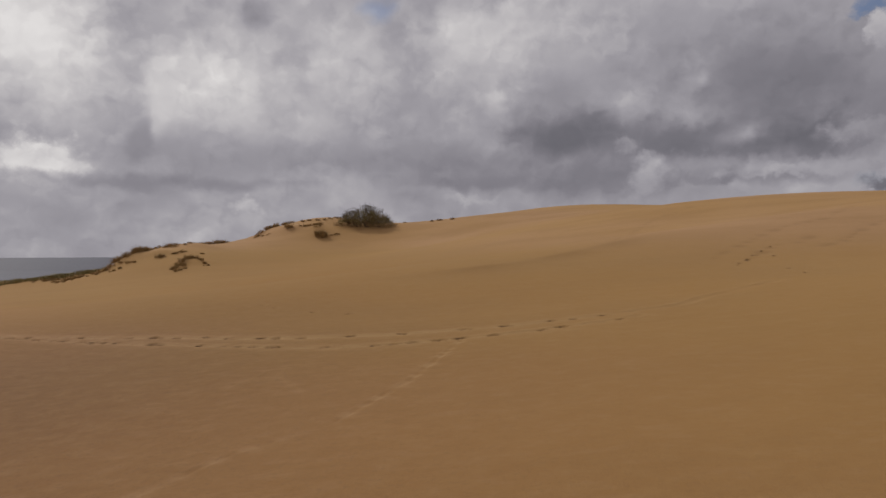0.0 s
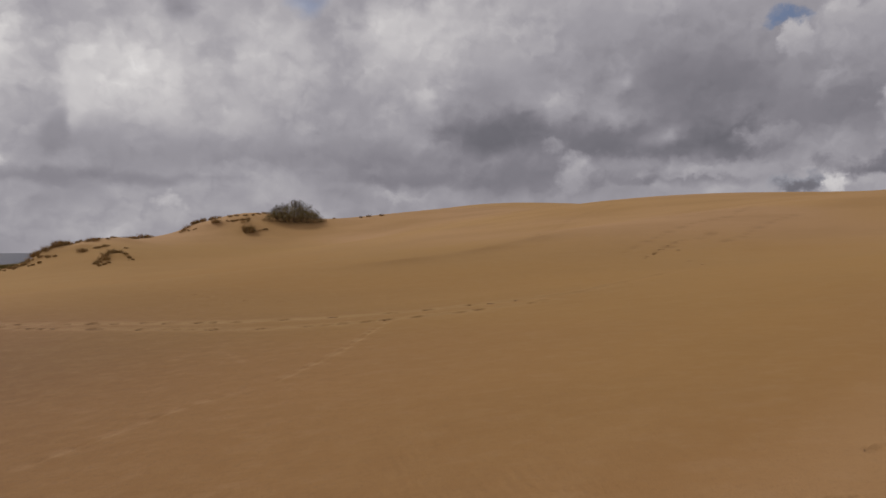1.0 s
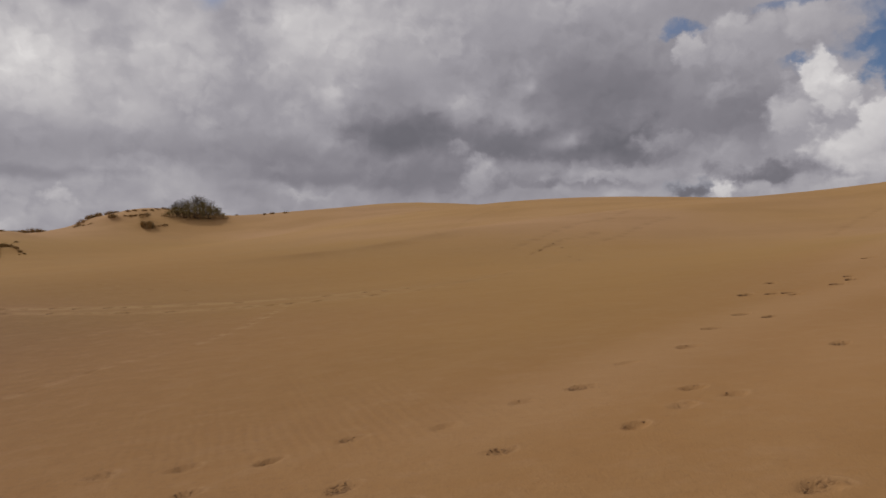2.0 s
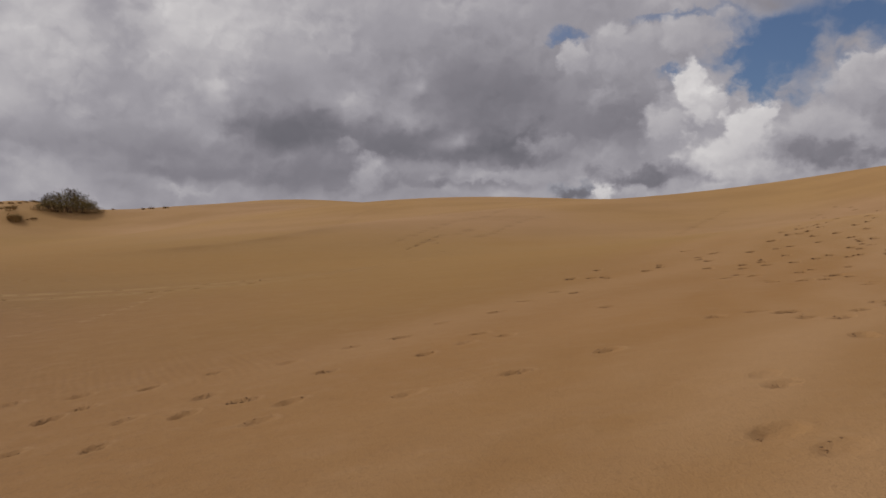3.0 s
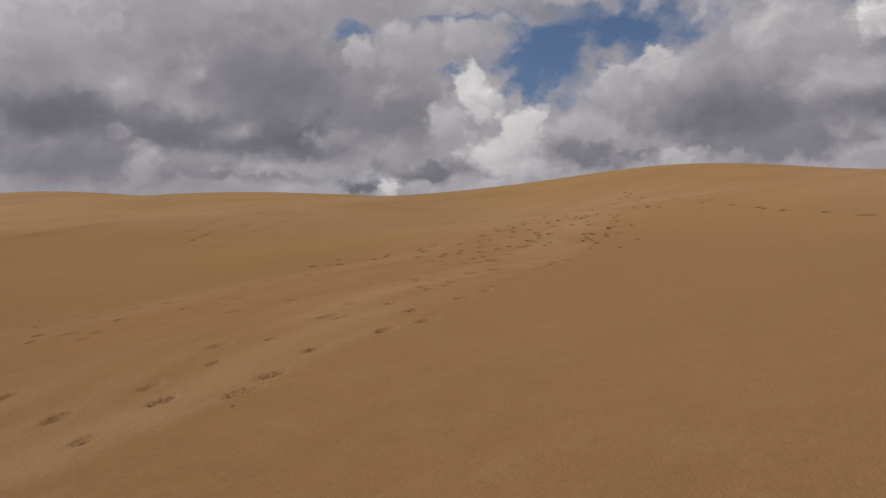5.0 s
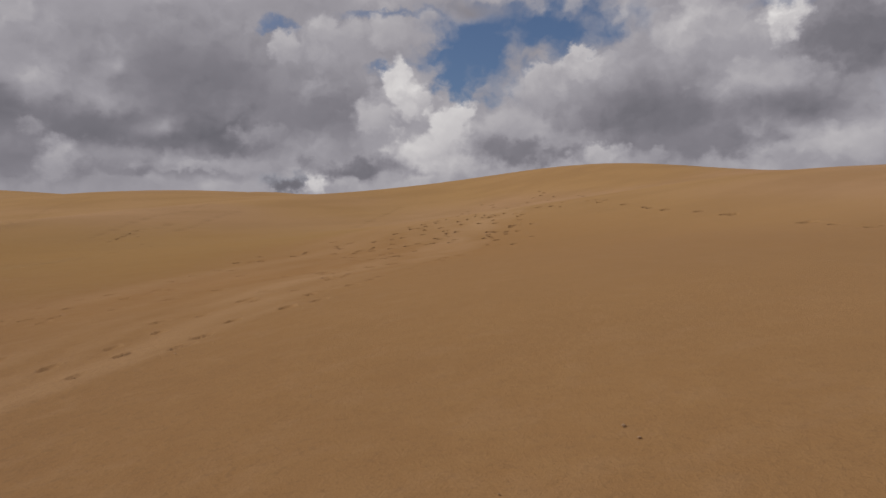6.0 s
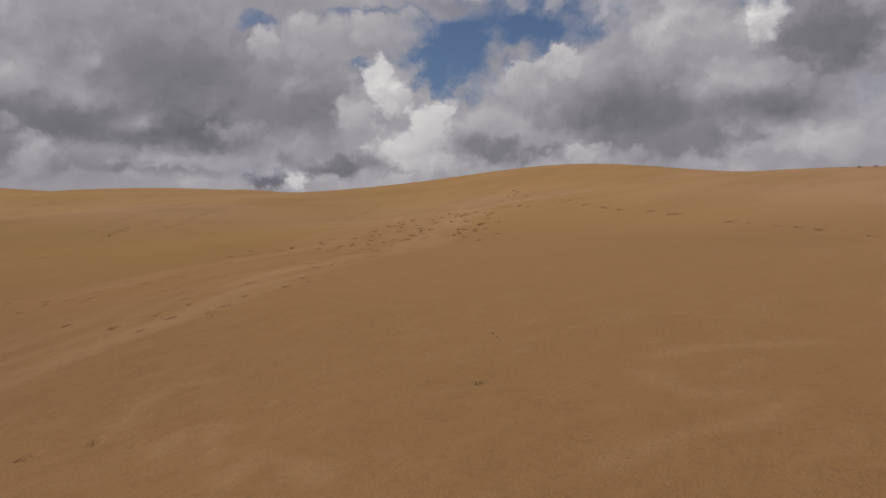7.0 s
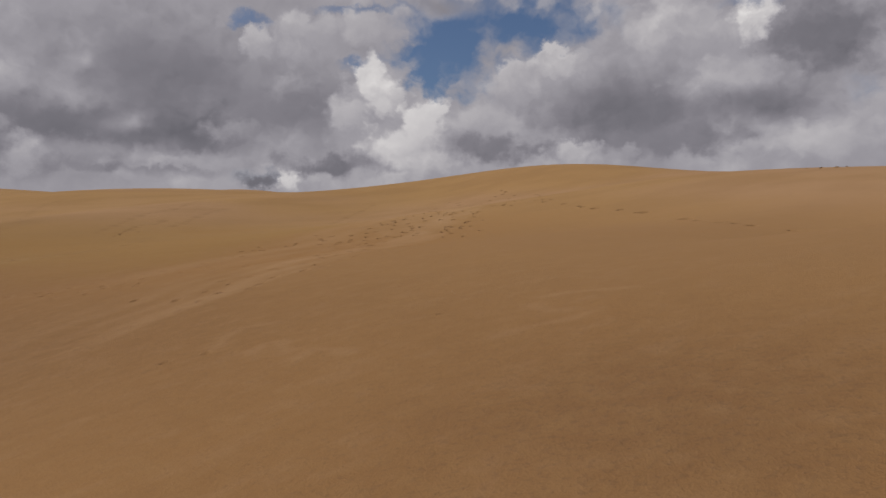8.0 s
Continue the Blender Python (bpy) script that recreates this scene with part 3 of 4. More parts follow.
def build_ground():
    # a grid turned along the trodden band: gu along it, gv across it
    gu = axis([(-24, -10, 0.12), (-10, -6, 0.05), (-6, 7, 0.034), (7, 14, 0.045), (14, 28, 0.075), (28, 44, 0.12), (44, 64, 0.15), (64, 110, 0.5)], 2900, 1.1)
    gv = axis([(-19, -9, 0.09), (-9, 2.5, 0.034), (2.5, 14, 0.065), (14, 30, 0.09), (30, 36, 0.16), (36, 100, 0.5)], 2900, 1.1)
    U, V = np.meshgrid(gu, gv)
    X, Y = U * TURN[0] - V * TURN[1], U * TURN[1] + V * TURN[0]

    def patch_of(x0, x1, y0, y1):
        """The part of the grid that holds a stretch of the plan."""
        cu = [x * TURN[0] + y * TURN[1] for x in (x0, x1) for y in (y0, y1)]
        cv = [y * TURN[0] - x * TURN[1] for x in (x0, x1) for y in (y0, y1)]
        i0, i1 = np.searchsorted(gu, (min(cu), max(cu)))
        j0, j1 = np.searchsorted(gv, (min(cv), max(cv)))
        return slice(j0, j1), slice(i0, i1)

    Z = dune(X, Y)
    for x, y, r, h in HUMMOCKS:
        Z += h * np.exp(-((X - x) ** 2 + (Y - y) ** 2) / r ** 2)
    churn, damp_shade = np.zeros_like(Z), np.zeros_like(Z)
    ripple = np.exp(-(((X - 0.1) / 2.0) ** 2 + ((Y - 3.2) / 2.6) ** 2))
    # coarse sand with a darker colour, strongest in the wide patch around x -11
    coarse_dark = 0.55 * np.exp(-(((X + 2.85) / 2.09) ** 2 + ((Y + 16.91) / 1.9) ** 2)) + 0.12 * np.exp(-(((X - 0.76) / 5.7) ** 2 + ((Y + 15.2) / 4.56) ** 2)) + 1.0 * np.exp(-(((X + 11) / 10.5) ** 2 + ((Y - 13) / 15) ** 2)) + 0.5 * np.exp(-(((X + 3.04) / 4.18) ** 2 + ((Y + 6.65) / 7.6) ** 2))
    # gentle unevenness of blown sand
    for k in range(9):
        ang, wl = rng.uniform(0, math.pi), 1.5 * 1.5 ** k
        Z += (0.003 if wl < 11 else 0.0048) * np.sin((X * math.cos(ang) + Y * math.sin(ang)) * 2 * math.pi / wl + rng.uniform(0, 6.3))
    # loose sand lying beside the smooth mound
    dist, side, run = nearest(X, Y, SEAM)
    wide = 2.7 + 0.10 * np.clip(X, 0, 57)
    loose = np.where(side > 0, 1 - ease(dist / wide, 0.15, 1.6), 1 - ease(dist, 0.0, 0.3))
    streak = np.clip(0.48 + 0.34 * np.sin(dist * 6.5 / wide + 1.5 * np.sin(run * 0.37) + 0.6 * np.sin(run * 1.0)) + 0.34 * np.sin(dist * 17 / wide + 2.2 * np.sin(run * 0.47 + 1) + np.sin(run * 1.4)), 0, 1)
    churn += 0.38 * loose * streak * ease(run, 0.4, 5.7) * (1 - ease(run, 49, 63))
    Z += 0.011 * loose * (streak - 0.5)
    # pale blown sand in long drifts over the trodden ground
    veil = np.clip(0.30 + 0.45 * np.sin(V * 1.15 + 1.3 * np.sin(U * 0.16) + 0.5 * np.sin(U * 0.43 + V * 0.3)) + 0.30 * np.sin(V * 2.9 + 1.1 * np.sin(U * 0.31 + 2)), 0, 1)
    churn += 0.28 * veil * ease(V, -5.2, -3.6) * (1 - ease(V, 1.5, 4.5)) * ease(U, -1.0, 4.0) * (1 - ease(U, 38, 52))
    dist, side, run = nearest(X, Y, STREAK)
    damp_shade += 0.30 * np.exp(-(dist / np.where(side > 0, 0.5, 1.7)) ** 2) * ease(run, 1, 5.7) * (1 - ease(run, 15, 24)) * (0.8 + 0.2 * np.sin(run * 1.2))
    # footprints: a firm-edged hollow, deeper at heel and toe, with sand pushed up beyond it
    for x, y, head, length, depth in PRINTS:
        k = patch_of(x - 0.6, x + 0.6, y - 0.6, y + 0.6)
        dx, dy = X[k] - x, Y[k] - y
        c, s = math.cos(head), math.sin(head)
        u, v = dx * c + dy * s, dy * c - dx * s
        v = v + 0.015 * np.sin(u * 13 + x * 9)
        ang = np.arctan2(v, u)
        r = np.sqrt((u / (0.5 * length)) ** 2 + (v / (0.32 * length * (1 + 0.12 * np.tanh(u * 9)))) ** 2) * (1 + 0.07 * np.sin(5 * ang + x * 31))
        floor_ = 0.82 + 0.22 * np.cos(u / length * 9.5) - 0.30 * np.tanh(u * 7) + 0.09 * np.sin(u * 41 + 3 * np.sin(v * 33 + x) + y * 13) * np.sin(v * 37 + 2 * np.sin(u * 29))
        dip = np.exp(-r ** 8) * floor_
        rim = np.exp(-((r - 1.20) / 0.13) ** 2) * np.clip(0.35 + 0.65 * np.cos(ang - 0.3 * math.sin(x * 7)), 0, 1)
        lumps = np.sin(X[k] * 61 + 3 * np.sin(Y[k] * 43)) * np.sin(Y[k] * 67 + 2 * np.sin(X[k] * 37 + x))
        Z[k] += depth * (-dip + 0.34 * rim + 0.16 * np.clip(lumps - 0.2, 0, 1) * np.exp(-(r / 1.15) ** 4))
        churn[k] = np.maximum(churn[k], 0.30 * rim + 0.10 * np.exp(-(r / 1.8) ** 4))
        # moist sand plus painted shade, darker at the heel and in deep prints
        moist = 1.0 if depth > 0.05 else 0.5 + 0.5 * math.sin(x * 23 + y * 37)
        damp_shade[k] = np.maximum(damp_shade[k], moist * np.exp(-r ** 6) * np.clip((0.5 if depth < 0.05 else 0.85) - 0.30 * np.tanh(u * 8) + 0.55 * lumps, 0, 1))
    # old tracks: a shallow trough with loose pale edges
    for t, line in enumerate(TRACKS):
        P = np.array(line, float)
        k = patch_of(P[:, 0].min() - 1, P[:, 0].max() + 1, P[:, 1].min() - 1, P[:, 1].max() + 1)
        best, _, run = nearest(X[k], Y[k], line)
        half = (0.30, 0.26, 0.08, 0.09)[t]
        lumps = 0.55 + 0.45 * np.sin(run * 4.5 + 1.7 * np.sin(run * 1.2 + t)) * np.cos(run * 1.6)
        edge = np.exp(-((best - half) / (0.45 * half)) ** 2)
        Z[k] += (0.042, 0.038, 0.017, 0.008)[t] * (edge - 1.1 * np.exp(-(best / half) ** 2)) * lumps
        pale = np.exp(-(best / (1.5 * half)) ** 2) * np.clip(lumps + 0.2, 0, 1) * (0.75, 0.65, 0.50, 0.22)[t] * (1.0 if t < 2 else np.clip(0.5 + 0.8 * np.sin(run * 9 + 2 * np.sin(run * 2.6)), 0.1, 1))
        pale = pale * (1 - 0.75 * ease(X[k], 0.0, 9.5))
        churn[k] = np.maximum(churn[k], pale)
    for line in SCUFFS:
        P = np.array(line, float)
        k = patch_of(P[:, 0].min() - 0.8, P[:, 0].max() + 0.8, P[:, 1].min() - 0.8, P[:, 1].max() + 0.8)
        best, _, run = nearest(X[k], Y[k], line)
        churn[k] = np.maximum(churn[k], 0.22 * np.exp(-(best / (0.095 + 0.038 * np.sin(run * 10))) ** 2))
    for t, line in enumerate(CLIMBS):
        P = np.array(line, float)
        k = patch_of(P[:, 0].min() - 1, P[:, 0].max() + 1, P[:, 1].min() - 1, P[:, 1].max() + 1)
        best, _, run = nearest(X[k], Y[k], line)
        best = best + 0.1 * np.sin(run * 1.1 + t)
        steps = np.clip(0.55 + 0.6 * np.sin(run * 4 + 2.0 * np.sin(run * 0.9 + t)), 0.1, 1)
        groove = np.exp(-(best / 0.27) ** 2) * steps
        Z[k] -= 0.030 * groove
        # the grooves are darker in colour too
        damp_shade[k] = np.maximum(damp_shade[k], 0.24 * groove)
    # yellower sand on the slopes beyond the flat and on the smooth mound
    drift = 1.6 * np.sin(U * 0.21 + 1.3 * np.sin(V * 0.17)) + 1.1 * np.sin(V * 0.43 + U * 0.11)
    gold = 0.75 * ease(U + drift, 2, 12) * ease(V + 0.5 * drift, 1, 5) * (1 - 0.8 * ease(Z, 3.4, 5.5)) - 0.25 * ease(-V + 0.3 * drift, 5.2, 7.5)
    ny, nx = X.shape
    me = bpy.data.meshes.new("ground")
    me.vertices.add(nx * ny)
    me.vertices.foreach_set("co", np.stack([X, Y, Z], -1).astype(np.float32).ravel())
    idx = np.arange(nx * ny, dtype=np.int32).reshape(ny, nx)
    quads = np.stack([idx[:-1, :-1], idx[:-1, 1:], idx[1:, 1:], idx[1:, :-1]], -1).reshape(-1, 4)
    me.loops.add(quads.size)
    me.loops.foreach_set("vertex_index", quads.ravel())
    me.polygons.add(len(quads))
    me.polygons.foreach_set("loop_start", np.arange(0, quads.size, 4, dtype=np.int32))
    me.update(calc_edges=True)
    me.polygons.foreach_set("use_smooth", np.ones(len(quads), bool))
    for name, values in (("churn", churn), ("ripple", ripple), ("coarse_dark", coarse_dark), ("damp_shade", damp_shade), ("gold", gold)):
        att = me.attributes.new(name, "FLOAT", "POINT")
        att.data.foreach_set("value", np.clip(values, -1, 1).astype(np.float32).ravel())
    me.materials.append(SAND)
    return tagged(new("ground", me), "wind-smoothed golden dune sand with footprint trails and old tracks", "sand dune", kind="structure")


ground = build_ground()


def ground_z(x, y):
    z = float(dune(np.array(x, float), np.array(y, float)))
    return z + sum(h * math.exp(-((x - hx) ** 2 + (y - hy) ** 2) / r ** 2) for hx, hy, r, h in HUMMOCKS)


def build_sea():
    bm = bmesh.new()
    n, far = 48, 4900.0
    rings = [0.0, 110, 150, 400, 1000, 2200, far]
    vs = [[bm.verts.new((r * math.sin(2 * math.pi * k / n), r * math.cos(2 * math.pi * k / n), -6.5)) for k in range(n)] for r in rings[1:]]
    for a, b in zip(vs[:-1], vs[1:]):
        for k in range(n):
            bm.faces.new((a[k], b[k], b[(k + 1) % n], a[(k + 1) % n]))
    bm.faces.new(vs[0])
    bm.normal_update()
    me = bpy.data.meshes.new("water")
    bm.to_mesh(me)
    bm.free()
    if me.polygons[0].normal.z < 0:
        me.flip_normals()
    me.materials.append(SEA)
    return tagged(new("water", me), "grey-blue choppy sea reaching to the horizon", "sea", kind="structure")


build_sea()


# ---------------------------------------------------------------- plants
def part(name, bm, mat, parent, label=""):
    me = bpy.data.meshes.new(name)
    bm.to_mesh(me)
    bm.free()
    me.materials.append(mat)
    ob = new(name, me)
    ob.parent = parent
    return tagged(ob, label) if label else ob


def add_blade(bm, root, heading, length, lean, width):
    """One bent, tapering grass blade."""
    out = Vector((math.cos(heading), math.sin(heading), 0))
    across = Vector((-out.y, out.x, 0)) * width * 0.5
    mid = root + out * (lean * 0.35 * length) + Vector((0, 0, 0.62 * length))
    tip = root + out * (lean * length) + Vector((0, 0, length * (1 - 0.35 * lean)))
    a, b = bm.verts.new(root - across), bm.verts.new(root + across)
    c, d = bm.verts.new(mid + across * 0.7), bm.verts.new(mid - across * 0.7)
    bm.faces.new((a, b, c, d))
    bm.faces.new((d, c, bm.verts.new(tip)))


def grass_tuft(seed, spread, height, count, label):
    """A clump of marram: green blades with dry ones at its foot."""
    r = random.Random(seed)
    tuft = tagged(new("grass_tuft"), label, "grass", "grass tufts on the dune shoulder")
    for name, mat, share, tall in (("green_foliage", GRASS, 0.65, 1.0), ("dry_foliage", STRAW, 0.35, 0.8)):
        bm = bmesh.new()
        for _ in range(int(count * share)):
            a, d = r.uniform(0, 6.283), spread * r.random() ** 0.6
            root = Vector((d * math.cos(a), d * math.sin(a) * 0.7, -0.08))
            add_blade(bm, root, a + r.uniform(-0.8, 0.8), height * tall * r.uniform(0.55, 1.1), r.uniform(0.2, 0.95), r.uniform(0.023, 0.045))
        tagged(part(name, bm, mat, tuft), kind="stuff")
    return tuft


KINDS = [grass_tuft(1, 0.68, 0.76, 120, "olive-brown marram grass tuft with dry blades in the sand"),
         grass_tuft(2, 0.62, 0.91, 190, "dense dark olive marram grass tuft on the dune"),
         grass_tuft(3, 0.57, 0.57, 80, "small sparse grass tuft half buried in sand"),
         grass_tuft(4, 1.14, 0.76, 200, "broad bushy marram grass clump with straw-coloured blades")]
TALL = (0.76, 0.91, 0.57, 0.76)
prng = random.Random(21)
# where the grass grows: x, y, height
SEAWARD_EDGE = [(-40.89, 91.88, 0.55), (-40.68, 92.61, 0.65), (-40.75, 93.99, 0.74), (-41.21, 96.35, 0.84), (-41.97, 99.48, 0.85), (-41.89, 101.16, 0.87), (-40.47, 99.52, 0.76), (-38.97, 97.22, 1.08),
                (-38.48, 97.39, 1.08), (-39.39, 100.66, 1.03), (-39.77, 102.88, 0.87), (-38.78, 102.14, 0.51), (-38.21, 93.04, 0.55), (-38.49, 89.55, 0.38), (-38.17, 90.42, 0.4)]
SHOULDER = [(-38.53, 104.16, 0.44), (-36.2, 101.52, 0.78), (-35.78, 102.01, 0.51), (-34.31, 101.74, 0.34), (-33.97, 103.06, 0.34), (-34.81, 109.52, 0.55), (-35.07, 112.38, 0.74), (-34.64, 113.83, 0.76),
            (-34.37, 116.68, 0.97), (-33.42, 116.53, 0.78), (-33.27, 118.39, 0.4), (-34.39, 92.89, 0.78), (-33.33, 94.41, 0.32), (-32.87, 94.77, 0.4), (-32.64, 95.61, 0.47), (-29.83, 94.92, 0.32)]
ARCH = [(-29.37, 83.18, 0.42), (-29.43, 84.42, 0.49), (-29.43, 85.69, 0.8), (-29.7, 87.42, 0.8), (-29.58, 88.63, 0.74), (-29.35, 89.51, 0.82), (-28.86, 89.58, 0.66), (-27.91, 88.22, 0.51),
        (-27.11, 87.06, 0.36), (-26.33, 85.82, 0.28), (-28.29, 82.31, 0.47), (-28.25, 83.62, 0.34)]
KNOLL_EDGE = [(-28.59, 118.43, 0.68), (-28.48, 120.42, 0.78), (-27.84, 121.73, 0.7), (-27.34, 122.68, 0.8), (-26.49, 122.04, 0.8), (-25.33, 123.33, 0.7), (-24.7, 123.79, 0.61), (-22.55, 122.59, 0.49),
              (-21.3, 122.3, 0.4), (-20.08, 122.13, 0.49), (-19, 122.93, 0.4), (-18.47, 124.15, 0.4), (-17.67, 125.36, 0.49), (-16.99, 125.84, 0.51), (-27.59, 117.21, 0.28), (-26.62, 117.4, 0.28)]
KNOLL = [(-23.79, 117.63, 0.95), (-21.96, 118.14, 0.38), (-21.26, 118.1, 0.47), (-20.63, 118.43, 0.47), (-19.99, 118.77, 0.57), (-19.08, 118.84, 0.66), (-19.4, 116.62, 0.57), (-18.2, 113.92, 1.37),
         (-18.52, 113.72, 0.91), (-17.9, 114.27, 0.82), (-16.8, 114.44, 0.27), (-16.26, 114.76, 0.36), (-15.79, 115.2, 0.28), (-6.27, 124.26, 0.3), (-1.82, 122.09, 0.38), (-0.61, 122.42, 0.49), (1.56, 122.07, 0.47)]
SCRUB_EDGE = [(-60.04, 115.52, 0.63), (-59.47, 116.66, 0.63), (-54.72, 110.77, 0.78), (-53.77, 110.01, 0.78), (-53.58, 111.72, 0.68), (-50.16, 103.74, 0.57), (-44.84, 94.62, 0.49), (-42.65, 93.48, 0.49), (-41.52, 92.15, 0.4)]
RIDGE = [(50.54, 3.04, 0.11), (50.73, 2.09, 0.17), (52.44, 1.61, 0.17), (53.01, 1.14, 0.13)]
TUFTS = []      # x, y, kind, size
for spots, more, loose in ((SEAWARD_EDGE, 1, 0.5), (SHOULDER, 1, 0.42), (ARCH, 1, 0.3), (KNOLL_EDGE, 1, 0.42), (KNOLL, 1, 0.28), (SCRUB_EDGE, 3, 1.1), (RIDGE, 0, 0.28)):
    for x, y, tall in spots:
        kind = 1 if tall > 0.85 else prng.choice((0, 1, 2))
        TUFTS.append((x, y, kind, tall / TALL[kind]))
        for _ in range(more):
            kind = prng.choice((0, 1, 2))
            TUFTS.append((x + prng.gauss(0, loose), y + prng.gauss(0, loose), kind, tall * prng.uniform(0.5, 0.95) / TALL[kind]))
for x, y, kind, size in TUFTS:
    m = pose(x, y, ground_z(x, y), 0, 0, prng.uniform(0, 360)) @ Matrix.Scale(size, 4)
    copy_thing(KINDS[kind], m)
for tuft, (x, y) in zip(KINDS, ((-41.0, 96.7), (-39.7, 96.1), (-35.3, 100.5), (-40.9, 98.0))):
    tuft.matrix_basis = pose(x, y, ground_z(x, y))


def build_scrub():
    """Low grass and scrub on the slope towards the sea."""
    r = random.Random(8)
    bm = bmesh.new()
    for _ in range(4200):
        a, d = radians(r.uniform(-37, -21.5)), r.uniform(125, 213)
        x, y = d * math.sin(a), d * math.cos(a)
        if noise.noise(Vector((x * 0.084, y * 0.084, 3))) < -0.15 or d < 129 + 6.6 * noise.noise(Vector((x * 0.13, y * 0.13, 0))):
            continue
        z = ground_z(x, y)
        tallness = 1.1 + 1.7 * abs(noise.noise(Vector((x * 0.21, y * 0.21, 7))))
        for _ in range(14):
            b, e = r.uniform(0, 6.283), 0.95 * r.random()
            add_blade(bm, Vector((x + e * math.cos(b), y + e * math.sin(b), z - 0.08)), b, tallness * r.uniform(0.12, 0.45), r.uniform(0.3, 0.95), r.uniform(0.055, 0.11))
    me = bpy.data.meshes.new("dune_scrub")
    bm.to_mesh(me)
    bm.free()
    me.materials.append(SCRUB)
    return tagged(new("dune_scrub", me), "dark olive grass and low scrub above the sea", "scrub", kind="stuff")


build_scrub()


def add_limb(bm, a, b, ra, rb, sides=5):
    """A tapered stem from a to b."""
    way_ = (b - a).normalized()
    u = way_.orthogonal().normalized()
    v = way_.cross(u)
    rings = []
    for p, r in ((a, ra), (b, rb)):
        rings.append([bm.verts.new(p + (u * math.cos(6.283 * k / sides) + v * math.sin(6.283 * k / sides)) * r) for k in range(sides)])
    for k in range(sides):
        bm.faces.new((rings[0][k], rings[0][(k + 1) % sides], rings[1][(k + 1) % sides], rings[1][k]))


def build_shrub(x, y, wide, tall):
    """A broad wind-cut shrub: many stems, a ragged crown and bare twigs above it."""
    r = random.Random(5)
    shrub = tagged(new("shrub"), "broad dark wind-cut shrub with bare twigs on a sandy knoll", "shrub")
    stems, crown, twigs, litter = bmesh.new(), bmesh.new(), bmesh.new(), bmesh.new()

    def roof(u):      # outline of the crown along its width, u from -1 to 1
        return tall * float(np.interp(u, (-1, -0.8, -0.5, -0.15, 0.25, 0.6, 0.85, 1), (0.22, 0.5, 0.8, 1.0, 0.97, 0.68, 0.3, 0.08))) * (0.93 + 0.07 * math.sin(u * 9 + 1))

    for _ in range(60):
        u, v = r.uniform(-0.85, 0.85), r.uniform(-0.6, 0.6)
        foot = Vector((u * wide * 0.30, v * wide * 0.18, -0.2))
        top = Vector((u * wide * 0.48, v * wide * 0.28, roof(u) * r.uniform(0.6, 0.95) * (1 - 0.5 * v * v)))
        knee = foot.lerp(top, 0.5) + Vector((r.uniform(-0.38, 0.38), r.uniform(-0.28, 0.28), 0.2))
        add_limb(stems, foot, knee, 0.09, 0.06)
        add_limb(stems, knee, top, 0.06, 0.023)
        for _ in range(4):
            end = top + Vector((r.uniform(-0.3, 0.3), r.uniform(-0.3, 0.3), r.uniform(0.28, 0.95)))
            add_limb(twigs, knee.lerp(top, r.uniform(0.5, 1)), end, 0.027, 0.010, 3)
            for _ in range(3):
                add_limb(twigs, end, end + Vector((r.uniform(-0.34, 0.34), r.uniform(-0.34, 0.34), r.uniform(0.1, 0.42))), 0.015, 0.008, 3)
    for _ in range(1000):      # clumps of small leaves
        u, v, h = r.uniform(-1, 1), r.uniform(-1, 1), r.random() ** 0.7
        if u * u + v * v > 1:
            continue
        c = Vector((u * wide * 0.5, v * wide * 0.3, roof(u) * (1 - 0.55 * v * v) * h))
        if noise.noise(c * 0.9) < -0.34:
            continue
        for _ in range(20):
            p = c + Vector((r.gauss(0, 0.25), r.gauss(0, 0.25), r.gauss(0, 0.17)))
            p.z = max(p.z, 0.02)
            s = r.uniform(0.04, 0.10)
            a, b = Vector((r.gauss(0, 1), r.gauss(0, 1), r.gauss(0, 1))).normalized() * s, Vector((r.gauss(0, 1), r.gauss(0, 1), r.gauss(0, 1))).normalized() * s * 0.6
            crown.faces.new([crown.verts.new(q) for q in (p - a, p + b, p + a, p - b)])
    for _ in range(420):      # dry grass skirt
        u = r.uniform(-1.1, 1.15)
        add_blade(litter, Vector((u * wide * 0.5, r.uniform(-0.34, 0.1) * wide, -0.05)), r.uniform(0, 6.283), r.uniform(0.28, 0.76), r.uniform(0.2, 0.8), 0.055)
    part("stems", stems, BARK, shrub, "grey-brown stems")
    part("twigs", twigs, BARK, shrub, "bare twigs")
    part("crown", crown, LEAF, shrub, "dull green leaves")
    tagged(part("grass_skirt", litter, STRAW, shrub), "dry grass", kind="stuff")
    shrub.matrix_basis = pose(x, y, ground_z(x, y))
    return shrub


build_shrub(-12.2, 120.3, 8.9, 2.85)


# ---------------------------------------------------------------- small stones on the sand
def add_pebble(bm, c, size, r):
    made = bmesh.ops.create_icosphere(bm, subdivisions=1, radius=size)
    sq = Vector((r.uniform(0.8, 1.3), r.uniform(0.7, 1.1), r.uniform(0.4, 0.7)))
    for v in made["verts"]:
        v.co = Vector((v.co.x * sq.x, v.co.y * sq.y, v.co.z * sq.z)) * r.uniform(0.85, 1.15) + c


def pebble(x, y, size, seed):
    bm = bmesh.new()
    add_pebble(bm, Vector((0, 0, 0)), size, random.Random(seed))
    me = bpy.data.meshes.new("pebble")
    bm.to_mesh(me)
    bm.free()
    me.materials.append(STONE)
    ob = tagged(new("pebble", me), "small dark pebble lying on the sand", "pebble", "pebbles on the sand")
    ob.matrix_basis = pose(x, y, ground_z(x, y) + size * 0.2, 0, 0, seed * 37)
    return ob


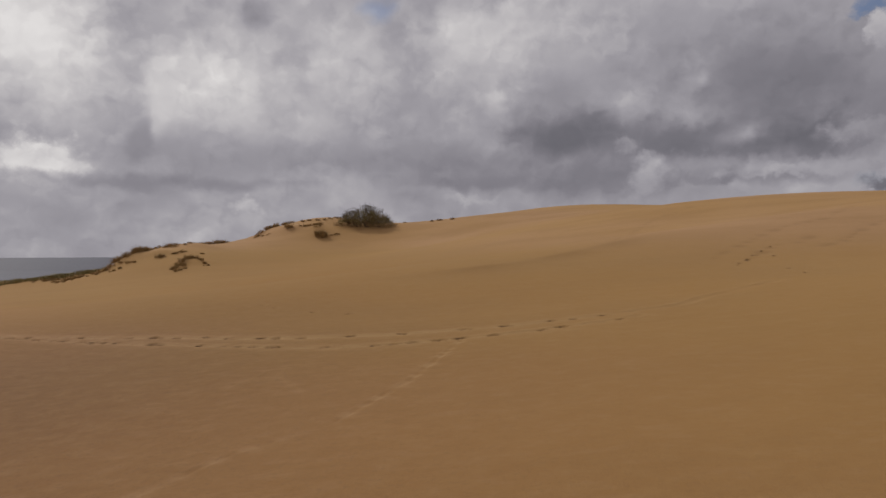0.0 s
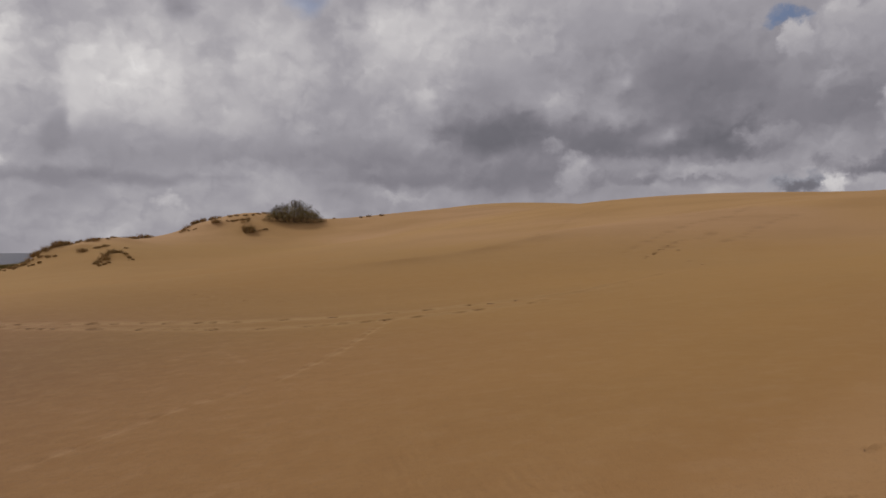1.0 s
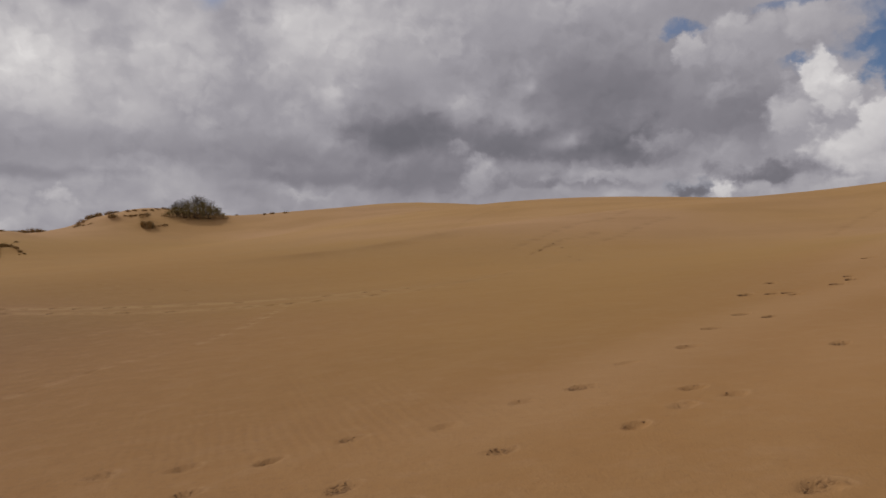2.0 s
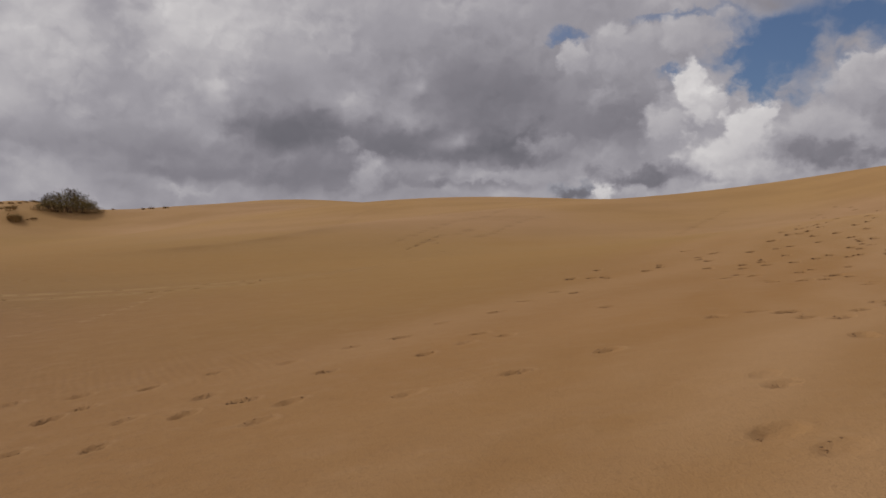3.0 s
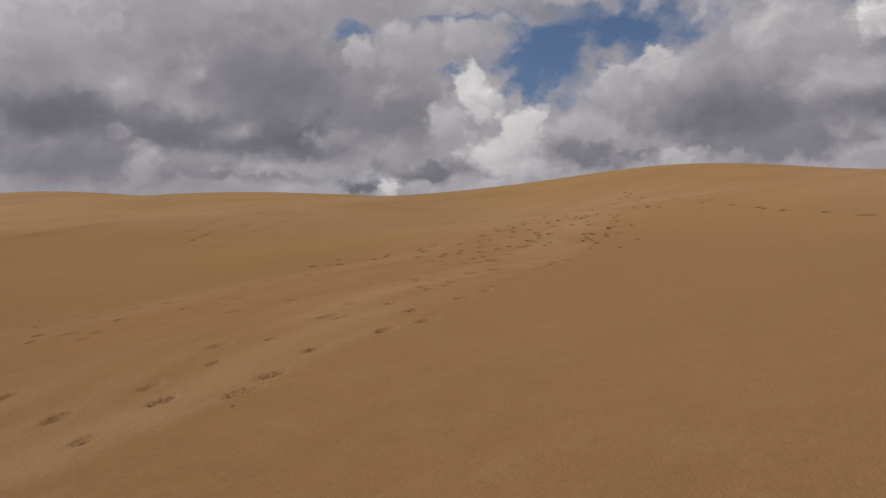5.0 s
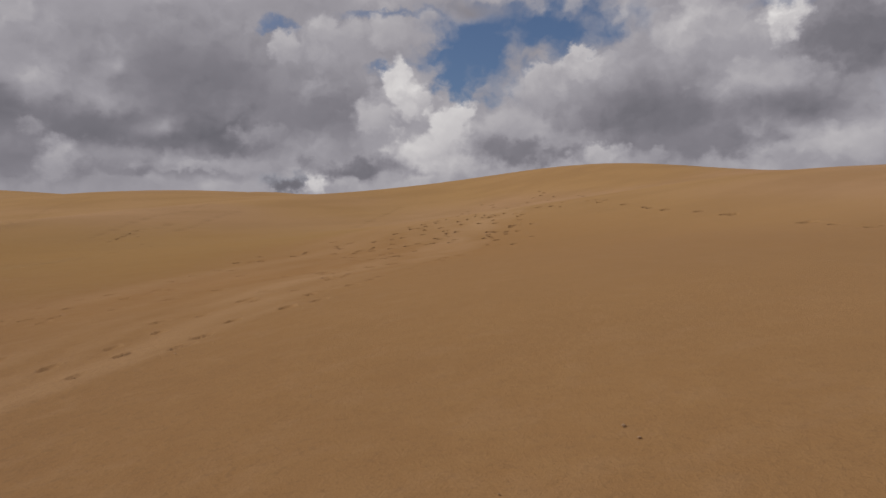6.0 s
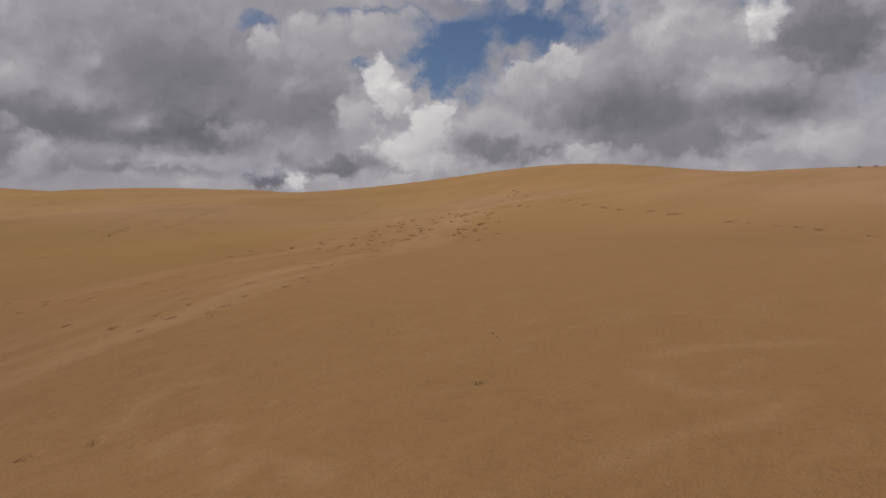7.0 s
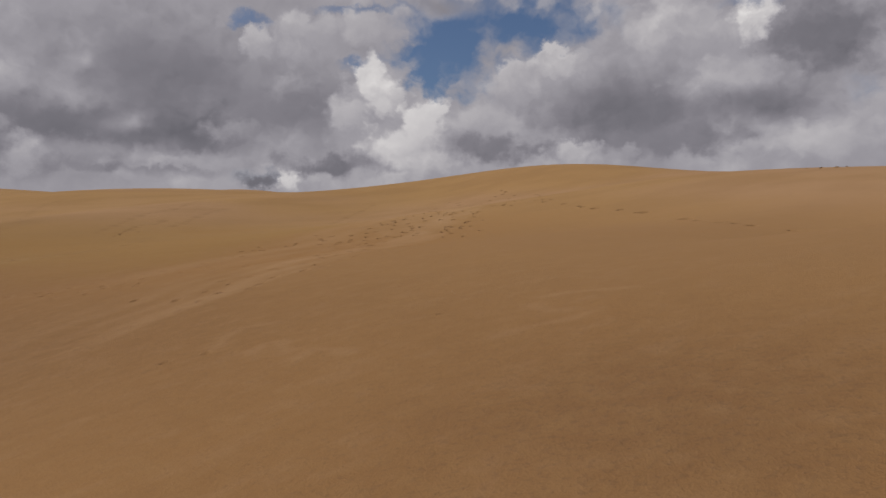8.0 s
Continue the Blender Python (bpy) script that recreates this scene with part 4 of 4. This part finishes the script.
for n, (x, y) in enumerate([(2.2, -0.76), (0.84, -6.42), (0.42, -6.46), (2.15, -7.18), (0.25, -9.29), (0.4, -11.72), (-0.44, -11.72), (0.11, -9.44),
                            (0.29, -11.88), (2.77, -11.89), (-2.76, -16.11), (-3.55, -16.85), (3.1, 4.18), (5.8, 2.85)]):
    pebble(x, y, 0.006 + 0.003 * (n % 3), n)


def build_crumbs():
    """Clods of firm moist sand broken off by the feet, along the upper edge of the prints and scattered round them;
    flat dark ones stand for shade in the old tracks.
    """
    r = random.Random(12)
    verts, faces = [], []
    ico = bmesh.new()
    bmesh.ops.create_icosphere(ico, subdivisions=1, radius=1.0)
    ball = [v.co.copy() for v in ico.verts]
    tris = [[v.index for v in f.verts] for f in ico.faces]
    ico.free()

    def clod(x, y, z, size, long=1.0, flat_=0.55):
        sq = Vector((r.uniform(0.9, 1.6) * long, r.uniform(0.8, 1.3), r.uniform(0.8, 1.2) * flat_)) * size
        turn = r.uniform(0, 6.283) if long < 2 else r.gauss(0, 0.15)
        c, s = math.cos(turn), math.sin(turn)
        first = len(verts)
        for b in ball:
            k = r.uniform(0.75, 1.2)
            px, py = b.x * sq.x * k, b.y * sq.y * k
            verts.append((x + px * c - py * s, y + px * s + py * c, z + b.z * sq.z * k))
        faces.extend([[first + n for n in t] for t in tris])

    for x, y, head, length, depth in PRINTS:
        if depth < 0.02 or y > 60:
            continue
        c, s = math.cos(head), math.sin(head)
        rough = math.hypot(x, y + 5)
        grow = 1.0 if rough < 8 else min(3.3, rough / 8)
        if y > 15 and x < 20:        # old tracks: a flat dark piece stands for the shaded crust edge of each hollow
            px, py = x - 0.05, y + 0.05
            clod(px, py, ground_z(px, py) - 0.3 * depth, r.uniform(0.018, 0.04), 2.5, 0.35)
            continue
        for n in range(r.randint(2, 8) if grow < 1.5 else r.randint(4, 9)):
            far = r.choice((0.8, 0.95, 1.0, 1.05, 1.1, 1.5))
            a = radians(126) - head + r.gauss(0, 0.75) if far < 1.3 else r.uniform(0, 6.283)
            u, v = 0.5 * length * far * math.cos(a), 0.27 * length * far * math.sin(a)
            px, py = x + u * c - v * s, y + u * s + v * c
            size = grow * (r.uniform(0.003, 0.0085) if far < 1.3 else r.uniform(0.002, 0.004))
            clod(px, py, ground_z(px, py) - (0.5 * depth if far < 0.9 else 0.0) + 0.15 * size, size)
    me = bpy.data.meshes.new("sand_crumb")
    me.from_pydata(verts, [], faces)
    me.materials.append(CRUMB)
    return tagged(new("sand_crumb", me), "crumbs of moist brown sand scattered round the footprints, with dark slivers standing for shade in old tracks", "sand", kind="stuff")


build_crumbs()
